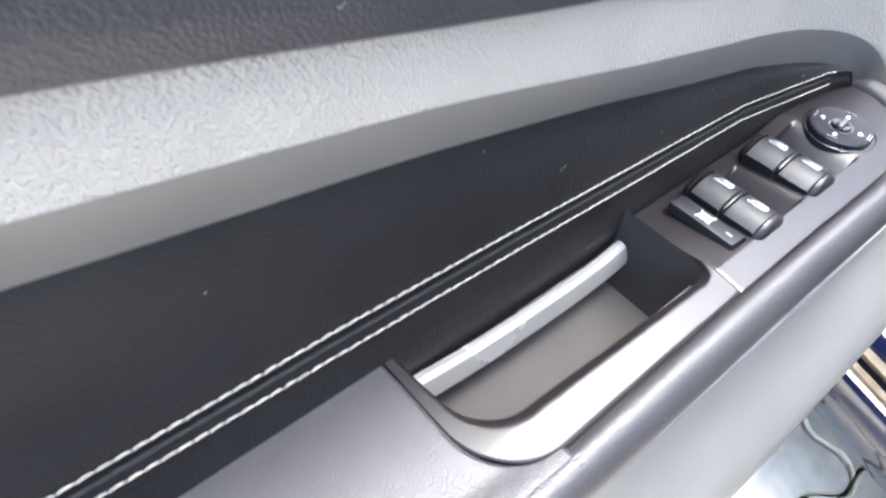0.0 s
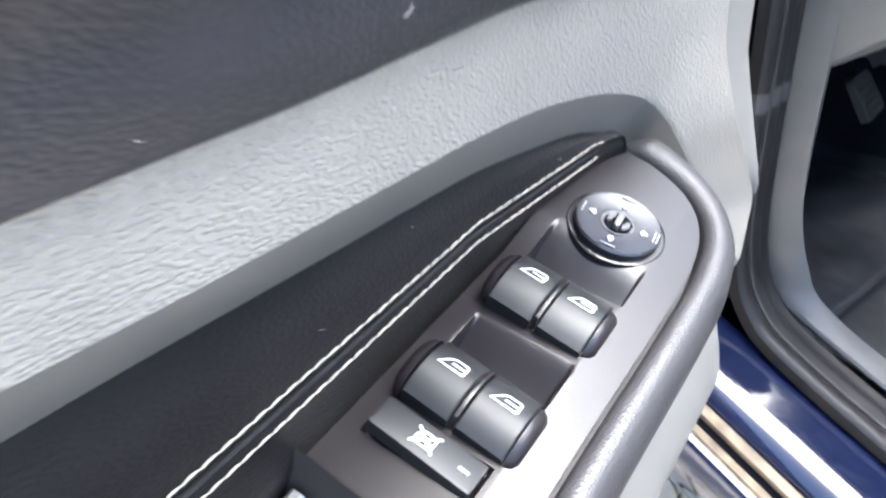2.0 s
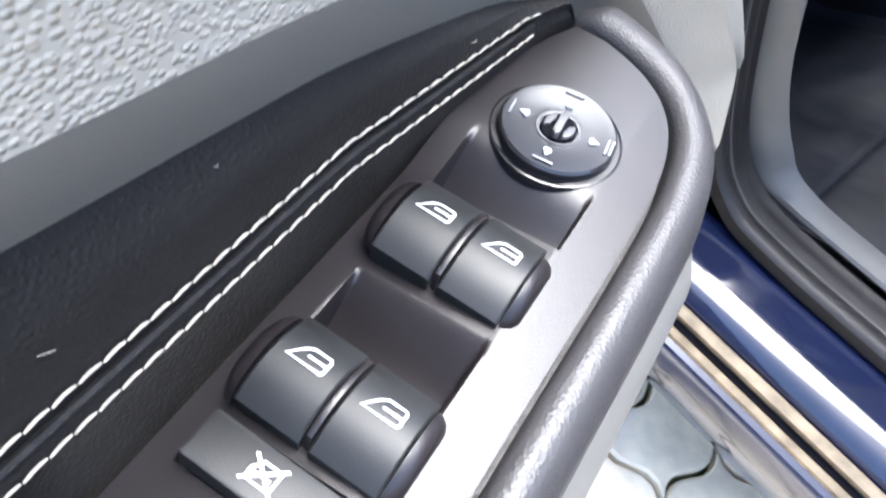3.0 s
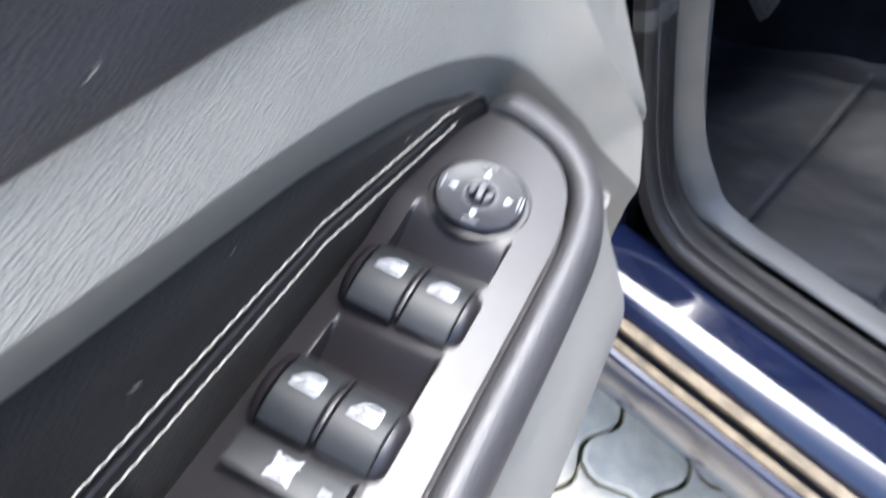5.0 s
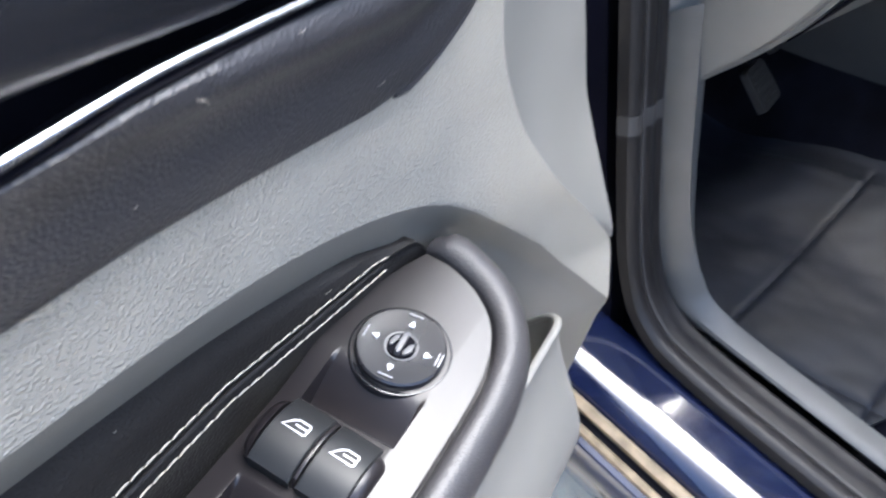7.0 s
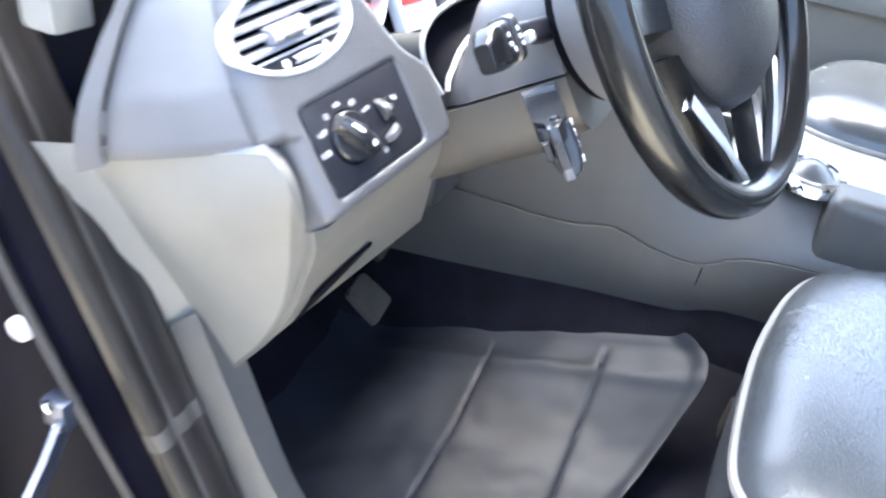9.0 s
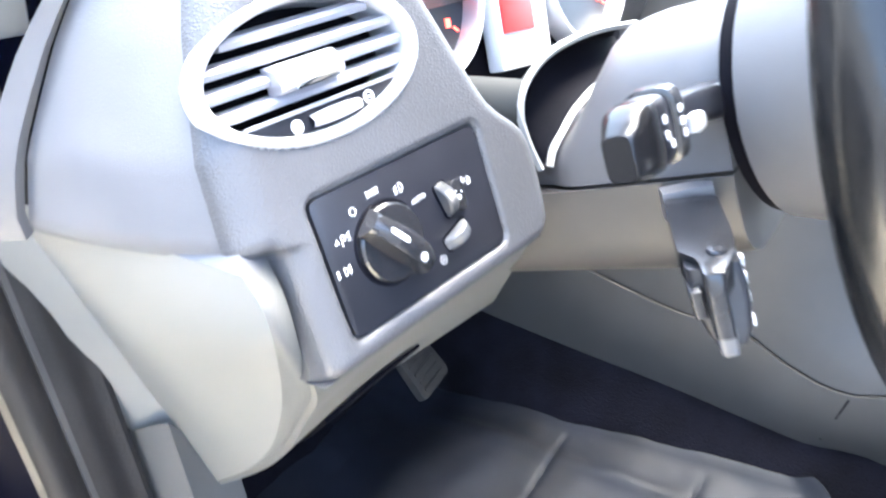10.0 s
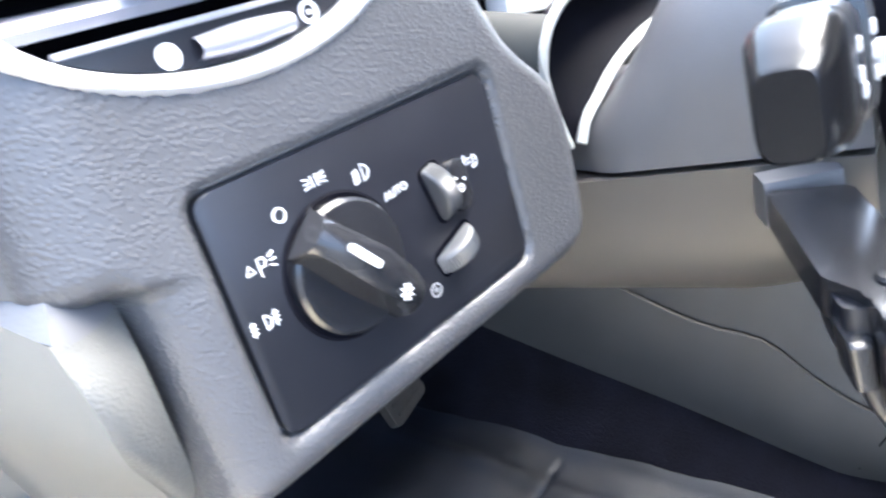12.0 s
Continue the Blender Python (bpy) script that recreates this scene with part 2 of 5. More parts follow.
def rounded(points, r, n=5):
    """A polygon with rounded corners."""
    out = []
    m = len(points)
    for i in range(m):
        p, a, b = Vector(points[i]), Vector(points[i - 1]), Vector(points[(i + 1) % m])
        da, db = (a - p), (b - p)
        ra = min(r, da.length * 0.45, db.length * 0.45)
        s, e = p + da.normalized() * ra, p + db.normalized() * ra
        for k in range(n + 1):
            t = k / n
            q = s * (1 - t) ** 2 + p * 2 * t * (1 - t) + e * t * t
            out.append((q.x, q.y))
    return out


def circle(cx, cy, r, n=32, ry=None):
    ry = ry or r
    return [(cx + r * math.cos(2 * math.pi * k / n), cy + ry * math.sin(2 * math.pi * k / n)) for k in range(n)]


def lathe(profile, n=40, cx=0.0, cy=0.0, sy=1.0):
    """A turned shape about z from (radius, height) rows."""
    rings = [[(cx + r * math.cos(2 * math.pi * k / n), cy + sy * r * math.sin(2 * math.pi * k / n), z) for k in range(n)] for r, z in profile]
    return loft(rings)


def strokes(lines, w, place, z=0.0003):
    """Printed lines of width w; place takes (x, y, height) to the surface."""
    bm = bmesh.new()
    for line in lines:
        pts = [Vector(p) for p in line]
        closed = len(pts) > 2 and (pts[0] - pts[-1]).length < 1e-6
        if closed:
            pts = pts[:-1]
        n = len(pts)
        left, right = [], []
        for i, p in enumerate(pts):
            a = pts[i - 1] if (i or closed) else p
            b = pts[(i + 1) % n] if (i < n - 1 or closed) else p
            d = ((p - a).normalized() if (p - a).length > 1e-9 else Vector((0, 0))) + ((b - p).normalized() if (b - p).length > 1e-9 else Vector((0, 0)))
            d = d.normalized()
            q = Vector((-d.y, d.x)) * w / 2
            left.append(p + q)
            right.append(p - q)
        vl = [[bm.verts.new(place(p.x, p.y, h)) for p in side] for side, h in ((left, z), (right, z), (right, 0), (left, 0))]
        for i in range(n if closed else n - 1):
            j = (i + 1) % n
            for k in range(4):
                a, b = vl[k], vl[(k + 1) % 4]
                bm.faces.new((a[i], a[j], b[j], b[i]))
    return bm


def smooth01(t):
    t = max(0.0, min(1.0, t))
    return t * t * (3 - 2 * t)


def table(*rows, ease=0.0):
    """A line through (x, y) rows; ease: how far its corners are rounded."""
    xs, ys = zip(*rows)
    if ease:
        return lambda x: float(np.mean(np.interp([x + ease * k / 3 for k in range(-3, 4)], xs, ys)))
    return lambda x: float(np.interp(x, xs, ys))


PI = math.pi

# ---- ground ----
ground = tagged(part("ground", grid(lambda u, v: (u, v, -0.192), spaced(-60, 60, 25), spaced(-60, 60, 25), 0.2), CONCRETE),
                "grey worn yard ground round the parked car, darkened for the shade on it", "ground", kind="structure")
# two added walls, never in view, that hold back low sky light
yard = tagged(part("unseen_wall_rear", box(-7.0, 7.0, -3.8, -3.5, -0.1, 2.2, 0.01), PLASTER), "plain grey plaster wall added out of view to limit the light from behind", "wall", kind="structure")
tagged(part("unseen_wall_side", box(-4.8, -4.5, -3.5, 6.0, -0.1, 2.2, 0.01), PLASTER), "plain grey plaster wall added out of view to limit the light from the side", "wall", kind="structure")

# ---- the open driver's door ----
DOOR = pose(-0.402, 0.008, 0.711, 0, 0, 16.6)
door = thing("open_car_door", "open car door with grey and black trim and stitched leather insert", "car door", DOOR)

insert_top = table((-0.70, 0.168), (-0.45, 0.122), (-0.36, 0.1060), (-0.28, 0.0925), (-0.23, 0.082), (-0.19, 0.0735), (-0.135, 0.0595),
                   (-0.10, 0.051), (-0.06, 0.044), (-0.03, 0.036), (0.0, 0.028), (0.03, 0.017), (0.06, 0.003), ease=0.012)
insert_top_y = table((-0.7, 0.041), (-0.10, 0.041), (-0.06, 0.039), (-0.03, 0.0365), (0.0, 0.0335), (0.034, 0.0288), (0.06, 0.026))
lip = table((-0.70, 0.186), (-0.45, 0.143), (-0.36, 0.1275), (-0.28, 0.1135), (-0.23, 0.102), (-0.18, 0.090), (-0.12, 0.077), (-0.08, 0.069),
            (-0.04, 0.060), (0.0, 0.048), (0.03, 0.036), (0.045, 0.029), (0.063, 0.017), (0.082, 0.001), (0.11, -0.027), (0.15, -0.068), (0.20, -0.13), (0.23, -0.17), ease=0.010)
pad_low = table((-0.70, 0.213), (-0.45, 0.1705), (-0.36, 0.154), (-0.28, 0.138), (-0.23, 0.1285), (-0.15, 0.1155), (-0.08, 0.108), (-0.03, 0.100),
                (0.01, 0.0945), (0.03, 0.096), (0.05, 0.106), (0.065, 0.118), (0.076, 0.135), (0.081, 0.15), (0.083, 0.18), (0.088, 0.197), (0.105, 0.219), (0.135, 0.237), (0.17, 0.246), (0.21, 0.250), ease=0.010)


crease_x = table((-0.42, 0.226), (-0.125, 0.2255), (-0.112, 0.2245), (-0.104, 0.2220), (-0.095, 0.215), (-0.056, 0.183), (-0.02, 0.150), (-0.009, 0.141), (0.032, 0.112), (0.071, 0.092), (0.09, 0.086),
                 (0.12, 0.081), (0.17, 0.082), (0.195, 0.088), (0.218, 0.105), (0.236, 0.135), (0.242, 0.165), (0.246, 0.20), ease=0.007)
crease_y = table((-0.17, -0.060), (-0.104, -0.040), (-0.056, -0.022), (-0.009, -0.007), (0.032, 0.008), (0.071, 0.016), (0.09, 0.019), (0.12, 0.022), (0.16, 0.026), ease=0.016)
edge_x = table((-0.104, 0.2245), (-0.093, 0.2215), (-0.048, 0.238), (-0.022, 0.246), (0.018, 0.244), (0.065, 0.246), (0.113, 0.245), (0.17, 0.234), (0.217, 0.225), (0.25, 0.222))
edge_y = table((-0.104, -0.040), (-0.093, -0.039), (-0.048, -0.005), (-0.022, 0.013), (0.018, 0.025), (0.065, 0.042), (0.113, 0.055), (0.17, 0.062), (0.25, 0.068))


hollow_depth = table((0.034, 0.0060), (0.05, 0.0068), (0.08, 0.0120), (0.12, 0.008), (0.2, 0.003))


def wall_y(x, z):
    """The inner face of the trim: flat along the door, flaring inwards to its front end."""
    b = 0.033 - crease_y(max(-0.17, min(z, 0.16)))
    u = (x + 0.10) / (crease_x(z) + 0.10)
    t = max(0.0, min(1.0, (lip(x) - z) / 0.019))
    soft = smooth01((lip(x) - z + 0.004) / 0.026)
    k = smooth01((x - 0.036) / 0.03)
    hollow = hollow_depth(x) * (t ** 1.2 * (1 - k) + soft * k)
    return 0.033 - b * max(0.0, u) ** 2 + hollow * smooth01((x - 0.02) / 0.028)


us = spaced(-0.66, 0.0502, 86)
vs = spaced(0, 0.25, 20) + spaced(0.27, 1, 18)


def trim_face(x, z):
    """The trim's face, which dips behind the upper pad."""
    return (x, wall_y(x, z) + 0.030 * smooth01((z - pad_low(x) - 0.005) / 0.012), z)


bm = grid(lambda x, v: trim_face(x, lip(x) + v * (0.20 - lip(x))), us, vs)
part("trim_panel", bm, GREY, door, "grey leather-grained door trim")


brow_x = table((-0.17, 0.23), (-0.13, 0.20), (-0.068, 0.15), (-0.027, 0.11), (0.001, 0.082), (0.017, 0.063), (lip(0.05), 0.05))


def front_trim(u, z):
    """The grained front end of the trim, above the lip's line."""
    a = min(max(0.050, brow_x(z)), crease_x(z))
    return trim_face(a + (crease_x(z) - a) * u, z)


def front_hollow(u, z):
    """The smooth hollow under the lip's line, out to the crease."""
    return trim_face(0.050 + (max(0.0501, min(brow_x(z), crease_x(z))) - 0.050) * u, z)


low_rows = spaced(lip(0.05), -0.17, 70)
part("front_trim", grid(front_trim, spaced(0, 1, 44), spaced(0.24, lip(0.05) + 0.003, 60) + low_rows), GREY, door)
# the hollow's shade is painted by its darker grey
part("front_hollow", grid(front_hollow, spaced(0, 1, 60), low_rows + spaced(-0.176, -0.42, 24)), GREY_SMOOTH_SHADED, door, "smooth grey hollow of the trim, its shade put into the colour")


def facet(u, v):
    z = 0.238 - 0.342 * v
    xc = crease_x(z)
    yc = wall_y(xc, z)
    x = xc + (edge_x(z) - xc) * u
    return (x, yc + (edge_y(z) - yc) * u - 0.0015 * math.sin(u * PI), z)


part("end_facet", grid(facet, spaced(0, 1, 10), spaced(0, 1, 40), 0.003), FACET, door, "smooth pale end face of the trim")

# lip under the grey band, the shade of its underside in the colour
def lip_point(x, v):
    z = lip(x) + (insert_top(x) * (1 - smooth01((x - 0.040) / 0.012)) - 0.003 - lip(x)) * v
    y = wall_y(x, lip(x)) + (insert_top_y(x) - wall_y(x, lip(x))) * v ** 1.2
    return (x, y + (wall_y(x, z) - y) * smooth01((x - 0.012) / 0.036), z)


part("trim_lip", grid(lip_point, spaced(-0.66, 0.0504, 76), spaced(0, 1, 9)), GREY_SMOOTH_SHADED, door)

stitch_a = (table((-0.7, 0.041), (-0.417, 0.039), (-0.315, 0.037), (-0.235, 0.033), (-0.14, 0.027), (-0.05, 0.021), (0.016, 0.017), (0.06, 0.008)),
            table((-0.7, 0.0345), (-0.06, 0.0335), (0.016, 0.025), (0.06, 0.016)))
stitch_b = (table((-0.7, 0.029), (-0.408, 0.027), (-0.316, 0.024), (-0.224, 0.020), (-0.137, 0.0155), (-0.05, 0.0115), (0.03, 0.007), (0.06, 0.002)),
            table((-0.7, 0.0335), (-0.06, 0.0325), (0.025, 0.0235), (0.06, 0.016)))


def insert_point(x, v):
    za, ya, zb, yb = stitch_a[0](x), stitch_a[1](x), stitch_b[0](x), stitch_b[1](x)
    zt, yt = insert_top(x) * (1 - smooth01((x - 0.040) / 0.012)), insert_top_y(x)
    za, zb = min(za, zt - 0.001), min(zb, zt - 0.002)
    rows = [(yt + 0.004, zt + 0.002), (yt + 0.001, zt - 0.002), ((yt + ya) / 2 - 0.001, (zt + za) / 2), (ya, za), ((ya + yb) / 2 + 0.0012, (za + zb) / 2),
            (yb, zb), (yb + 0.0005, zb / 2 - 0.002), (0.031 if x < -0.02 else yb + 0.002, -0.012), (0.034, -0.05)]
    k = v * (len(rows) - 1)
    i = min(int(k), len(rows) - 2)
    f = k - i
    return (x, rows[i][0] * (1 - f) + rows[i + 1][0] * f, rows[i][1] * (1 - f) + rows[i + 1][1] * f)


insert = part("leather_insert", grid(insert_point, spaced(-0.66, 0.03, 86) + spaced(0.033, 0.050, 10), spaced(0, 1, 33)), LEATHER, door, "black leather insert with double stitching")


def stitch_mesh():
    bm = tube([Vector((k, 0, 0.0004 * math.cos(k / 0.0023 * 1.5))) for k in spaced(-0.00255, 0.00255, 5)], 0.00037, 6, ends=0.6)
    me = bpy.data.meshes.new("stitch")
    for f in bm.faces:
        f.smooth = True
    bm.to_mesh(me)
    bm.free()
    me.materials.append(THREAD)
    return me


thread = stitch_mesh()
for zf, yf in (stitch_a, stitch_b):
    x = -0.60
    while x < 0.022:
        s = new("stitch", thread)
        s.parent = insert
        d = Vector((0.004, yf(x + 0.004) - yf(x), zf(x + 0.004) - zf(x)))
        s.matrix_local = Matrix.Translation((x, yf(x) - 0.0006, zf(x))) @ d.to_track_quat("X", "Z").to_matrix().to_4x4() @ pose(0, 0, 0, random.uniform(-4, 4), random.uniform(-3, 3), 3)
        x += 0.00535

part("seam_cord", tube([Vector((x, (stitch_a[1](x) + stitch_b[1](x)) / 2 + 0.0002, (stitch_a[0](x) + stitch_b[0](x)) / 2)) for x in spaced(-0.62, 0.022, 60)], 0.0011, 6), LEATHER, insert)

# armrest: padded roll round the switch plate, and the pad behind the cup
groove = curve_through([(-0.66, -0.0375, 0), (-0.45, -0.037, 0), (-0.30, -0.036, 0), (-0.20, -0.0345, 0), (-0.10, -0.0338, 0), (-0.03, -0.0343, 0), (0.004, -0.033, 0),
                        (0.026, -0.0265, 0), (0.040, -0.0125, 0), (0.047, 0.006, 0), (0.049, 0.020, 0)], 8)
roll = [(0.0013, -0.010), (0.0014, -0.0012), (0.0028, 0.0012), (0.0055, 0.0026), (0.009, 0.0024), (0.0125, 0.0003), (0.0155, -0.004), (0.0172, -0.010), (0.0168, -0.020),
        (0.0145, -0.032), (0.010, -0.045), (0.0, -0.052), (-0.02, -0.054), (-0.02, -0.012)]
rings = []
for i, p in enumerate(groove):
    d = (groove[min(i + 1, len(groove) - 1)] - groove[max(i - 1, 0)]).normalized()
    n, full = d.cross(Vector((0, 0, 1))).normalized(), 1 + 0.42 * smooth01((i - 50) / 26)
    tuck = smooth01((i - len(groove) + 6) / 6)
    rings.append([p + n * a * (full if a > 0 else 1) * (1 - 0.25 * tuck) + Vector((0, 0, b * (1 + 0.25 * (full - 1)) - 0.004 * tuck)) for a, b in roll])
part("armrest_roll", loft(rings), ARM, door, "padded dark armrest edge")


def pad_end(y):
    """The front edge of the pad, round the rear corner of the switch plate."""
    return -0.2985 if y > -0.006 else -0.2685 - math.sqrt(max(0.0, 0.03 ** 2 - (y + 0.006) ** 2))


def pad_top(u, v):
    y = 0.0365 - 0.0775 * v
    x = -0.66 + (pad_end(y) + 0.66) * u
    return (x, y, -0.0004 + 0.0012 * math.sin(v * 3.14) + 0.0026 * smooth01((v - 0.8) / 0.2) - 0.0014 * smooth01((x - pad_end(y) + 0.002) / 0.002))


part("armrest_pad", grid(pad_top, spaced(0, 0.97, 30) + spaced(0.975, 1, 14), spaced(0, 0.5, 10) + spaced(0.54, 1, 30), 0.004), ARM, door, "smooth grey-black padded armrest top")

# ---- window switch plate in the armrest ----
plate = thing("window_switch_panel", "dark plastic window switch panel set in the door armrest", "switch panel", DOOR)
gx = [p.x for p in groove]


def groove_y(x):
    return float(np.interp(x, gx[: len(gx) - 2], [p.y for p in groove][: len(gx) - 2])) + 0.0003


plate_left = table((-0.31, 0.0345), (-0.15, 0.0290), (-0.02, 0.0288), (0.015, 0.0265), (0.035, 0.0215), (0.0475, 0.0165))


def plate_z(x, y):
    z = -0.13 * max(0.0, y + 0.0195) * smooth01((-0.012 - x) / 0.03) + 0.12 * min(0.0, y + 0.0195)
    edge = 0.0012
    if -0.038 < x < 0.004:
        d = smooth01((0.0195 + edge / 2 - abs(y)) / edge)
        z -= d * 0.0105 * smooth01((-0.0125 - x) / 0.0250) ** 1.2 * smooth01((x + 0.038) / 0.0006)
    if -0.0955 < x < -0.0715:
        d = smooth01((0.0187 + edge / 2 - abs(y - 0.0005)) / edge)
        z -= d * 0.0115 * smooth01((-0.0715 - x) / 0.020) ** 0.75 * smooth01((x + 0.0955) / 0.0006)
    if -0.1335 < x < -0.1200:
        d = smooth01((0.0190 + edge / 2 - abs(y - 0.0025)) / edge)
        z -= d * 0.004 * smooth01((-0.12 - x) / 0.0008) * smooth01((x + 0.1335) / 0.0008)
    return z - 0.004 * smooth01((-0.1485 - x) / 0.003) ** 2


xs = sorted(set([round(q, 5) for q in spaced(-0.1505, 0.0468, 200)] + [-0.0385, -0.0379, -0.0373, -0.0955, -0.0949, -0.0715, -0.1335, -0.1327, -0.1208, -0.12]))
part("bezel", grid(lambda x, v: (x, groove_y(x) + v * (plate_left(x) - groove_y(x)), plate_z(x, groove_y(x) + v * (plate_left(x) - groove_y(x)))), xs, spaced(0, 1, 96)),
     PLATE, plate)


def cup_edge(x):
    """The inner edge of the pull cup, with rounded ends."""
    y = -0.0185 + (x + 0.15) * -0.03
    if x > -0.1605:
        y += 0.0125 * (1 - math.sqrt(max(0, 1 - ((x + 0.1605) / 0.0100) ** 2)))
    return y


def rim_band(u, v):
    """The rim beside and behind the pull cup, from the groove (v = 0) to the cup (v = 1)."""
    if u < 1:
        x = -0.1505 - 0.1165 * u
        a, c = (x, groove_y(x)), (x, cup_edge(x))
    elif u < 2:
        k = (u - 1) * PI / 2
        a = (-0.267 - 0.0315 * math.sin(k), groove_y(-0.267) + 0.0315 * (1 - math.cos(k)))
        e = cup_edge(-0.262)
        c = (-0.267 - 0.0240 * math.sin(k), e + 0.024 * (1 - math.cos(k)))
    else:
        k = u - 2
        a = (-0.2985, -0.0045 + 0.039 * k)
        c = (-0.2910 - 0.0025 * k, 0.009 + 0.0245 * k)
    x, y = a[0] + (c[0] - a[0]) * v, a[1] + (c[1] - a[1]) * v
    return (x, y, 0.12 * min(0.0, y + 0.0195) * smooth01(2 - u) - 0.0006 * smooth01((0.06 - v) / 0.06) - 0.0028 * smooth01((v - 0.7) / 0.3) ** 2)


part("cup_rim", grid(rim_band, spaced(0, 1, 60) + spaced(1.05, 2, 24) + spaced(2.1, 3, 12), spaced(0, 0.06, 3) + spaced(0.1, 1, 16)), PLATE, plate)
# cup: walls and floor
rim = [rim_band(u, 1)[:2] for u in spaced(0.004, 1, 40) + spaced(1.08, 2, 14)]
loop = [(-0.1505, 0.0335), (-0.1505, 0.015), (-0.1507, 0.0)] + rim + [(-0.2935, 0.0335)]


def cup_ring(k):
    s, z = ((1.0, -0.002), (0.985, -0.008), (0.965, -0.020), (0.94, -0.036), (0.90, -0.046), (0.80, -0.049))[k]
    return [(-0.221 + (x + 0.221) * s, 0.012 + (y - 0.012) * (s if y < 0.03 else 1.0), z) for x, y in loop]


bm = loft([cup_ring(k) for k in range(6)], caps=False)
bm.faces.new([v for v in bm.verts if abs(v.co.z + 0.049) < 1e-6])
part("pull_cup", bm, CUP, plate, "deep brownish pull cup of the armrest")
grip_path = curve_through([(-0.296, 0.0275, -0.022), (-0.25, 0.0255, -0.0245), (-0.20, 0.025, -0.0255), (-0.170, 0.0252, -0.0245), (-0.154, 0.0255, -0.022)], 8)
part("pull_grip", sweep(grip_path, [(-0.003, -0.010), (-0.004, 0.0020), (-0.0025, 0.0042), (0.0, 0.0046), (0.0024, 0.0030), (0.0048, -0.0045), (0.0052, -0.007), (0.003, -0.010)]),
     GRIP, plate, "satin pale grip bar in the cup")


# rockers
def rocker_top(x, x0, x1):
    t = (x - x0) / (x1 - x0)
    return 0.0062 - 0.0052 * (2 * t - 0.9) ** 2


def rocker(x0, x1, y0, y1, outer):
    def ring(y, s):
        pts = [(x0 + 0.0002, y, -0.009), (x0, y, 0.0 - 0.001)]
        for k in range(13):
            x = x0 + (x1 - x0) * k / 12
            pts.append((x, y, rocker_top(x, x0, x1) - s))
        pts += [(x1, y, -0.002), (x1 - 0.0015, y, -0.010)]
        return pts

    bm = loft([ring(y0, 0.0006), ring(y0 + 0.0006 * (1 if y1 > y0 else -1), 0), ring(y1 - 0.0006 * (1 if y1 > y0 else -1), 0), ring(y1, 0.0006)])
    r = part("rocker_switch", bm, ROCKER, plate)
    cx = (x0 + x1) / 2 - 0.001
    disc = [(cx + 0.0125 * math.cos(a), 0.0085 * math.sin(a) - 0.002) for a in spaced(0, math.pi, 16)]
    bm = bmesh.new()
    way = 1 if outer > 0 else -1
    rings = [[(cx + (px - cx) * k, outer + way * w, (pz + 0.002) * k - 0.002) for px, pz in disc] for w, k in ((0.0, 1.0), (0.0014, 0.97), (0.0028, 0.88), (0.0038, 0.72))]
    part("cheek", loft(rings), PLATE, r)
    mx, my = (x0 + x1) / 2 + 0.0025, (y0 + y1) / 2

    def on_top(a, b, h):
        x = mx + b
        return (x, my - a, rocker_top(x, x0, x1) + h - 0.00005)

    glass = [[(-0.0050, -0.0020), (0.0038, -0.0020), (0.0043, -0.0014), (0.0043, 0.0018), (0.0038, 0.0025), (-0.0006, 0.0025), (-0.0022, 0.0014), (-0.0050, -0.0020)], [(-0.0008, 0.0002), (0.0043, 0.0002)]]
    part("window_symbol", strokes(glass, 0.0007, on_top), MARK, r, "white window symbol", smooth=False)


for x0, x1 in ((-0.0685, -0.0405), (-0.1178, -0.0925)):
    rocker(x0, x1, 0.0020, 0.0192, 0.0197)
    rocker(x0, x1, -0.0005, -0.0178, -0.0182)
    fin = [(x0 + 0.001, -0.008), (x0 + 0.001, 0.001)] + [(x, rocker_top(x, x0, x1) + 0.0003) for x in spaced(x0 + 0.002, x1 - 0.001, 10)] + [(x1, -0.008)]
    part("divider", loft([[(a, 0.0015, b) for a, b in fin], [(a, 0.0008, b + 0.0002) for a, b in fin], [(a, 0.0, b) for a, b in fin]]), PLATE, plate)

lock = part("lock_switch", prism(rounded([(-0.1328, 0.0207), (-0.1328, -0.0158), (-0.1208, -0.0158), (-0.1208, 0.0207)], 0.0012, 3), -0.004, 0.0012, 0.0008), ROCKER, plate, at=pose(-0.1268, 0, 0, 0, 8, 0) @ pose(0.1268, 0, 0))
part("lock_symbol", strokes([[(-0.003, -0.003), (0.003, -0.003), (0.003, 0.003), (-0.0015, 0.003), (-0.003, 0.0), (-0.003, -0.003)], [(-0.004, -0.004), (0.004, 0.0045)], [(-0.004, 0.004), (0.004, -0.004)],
                             [(-0.002, -0.0005), (0.002, -0.0005)]], 0.0009, lambda a, b, h: (-0.1268 + b * 0.8, 0.0035 - a, 0.00125 + h)), MARK, lock, "white crossed-out window symbol", smooth=False)
part("indicator", strokes([[(-0.0018, 0), (0.0018, 0)]], 0.0012, lambda a, b, h: (-0.1275 + b, -0.0105 - a, 0.00125 + h)), FAINT, lock, smooth=False)

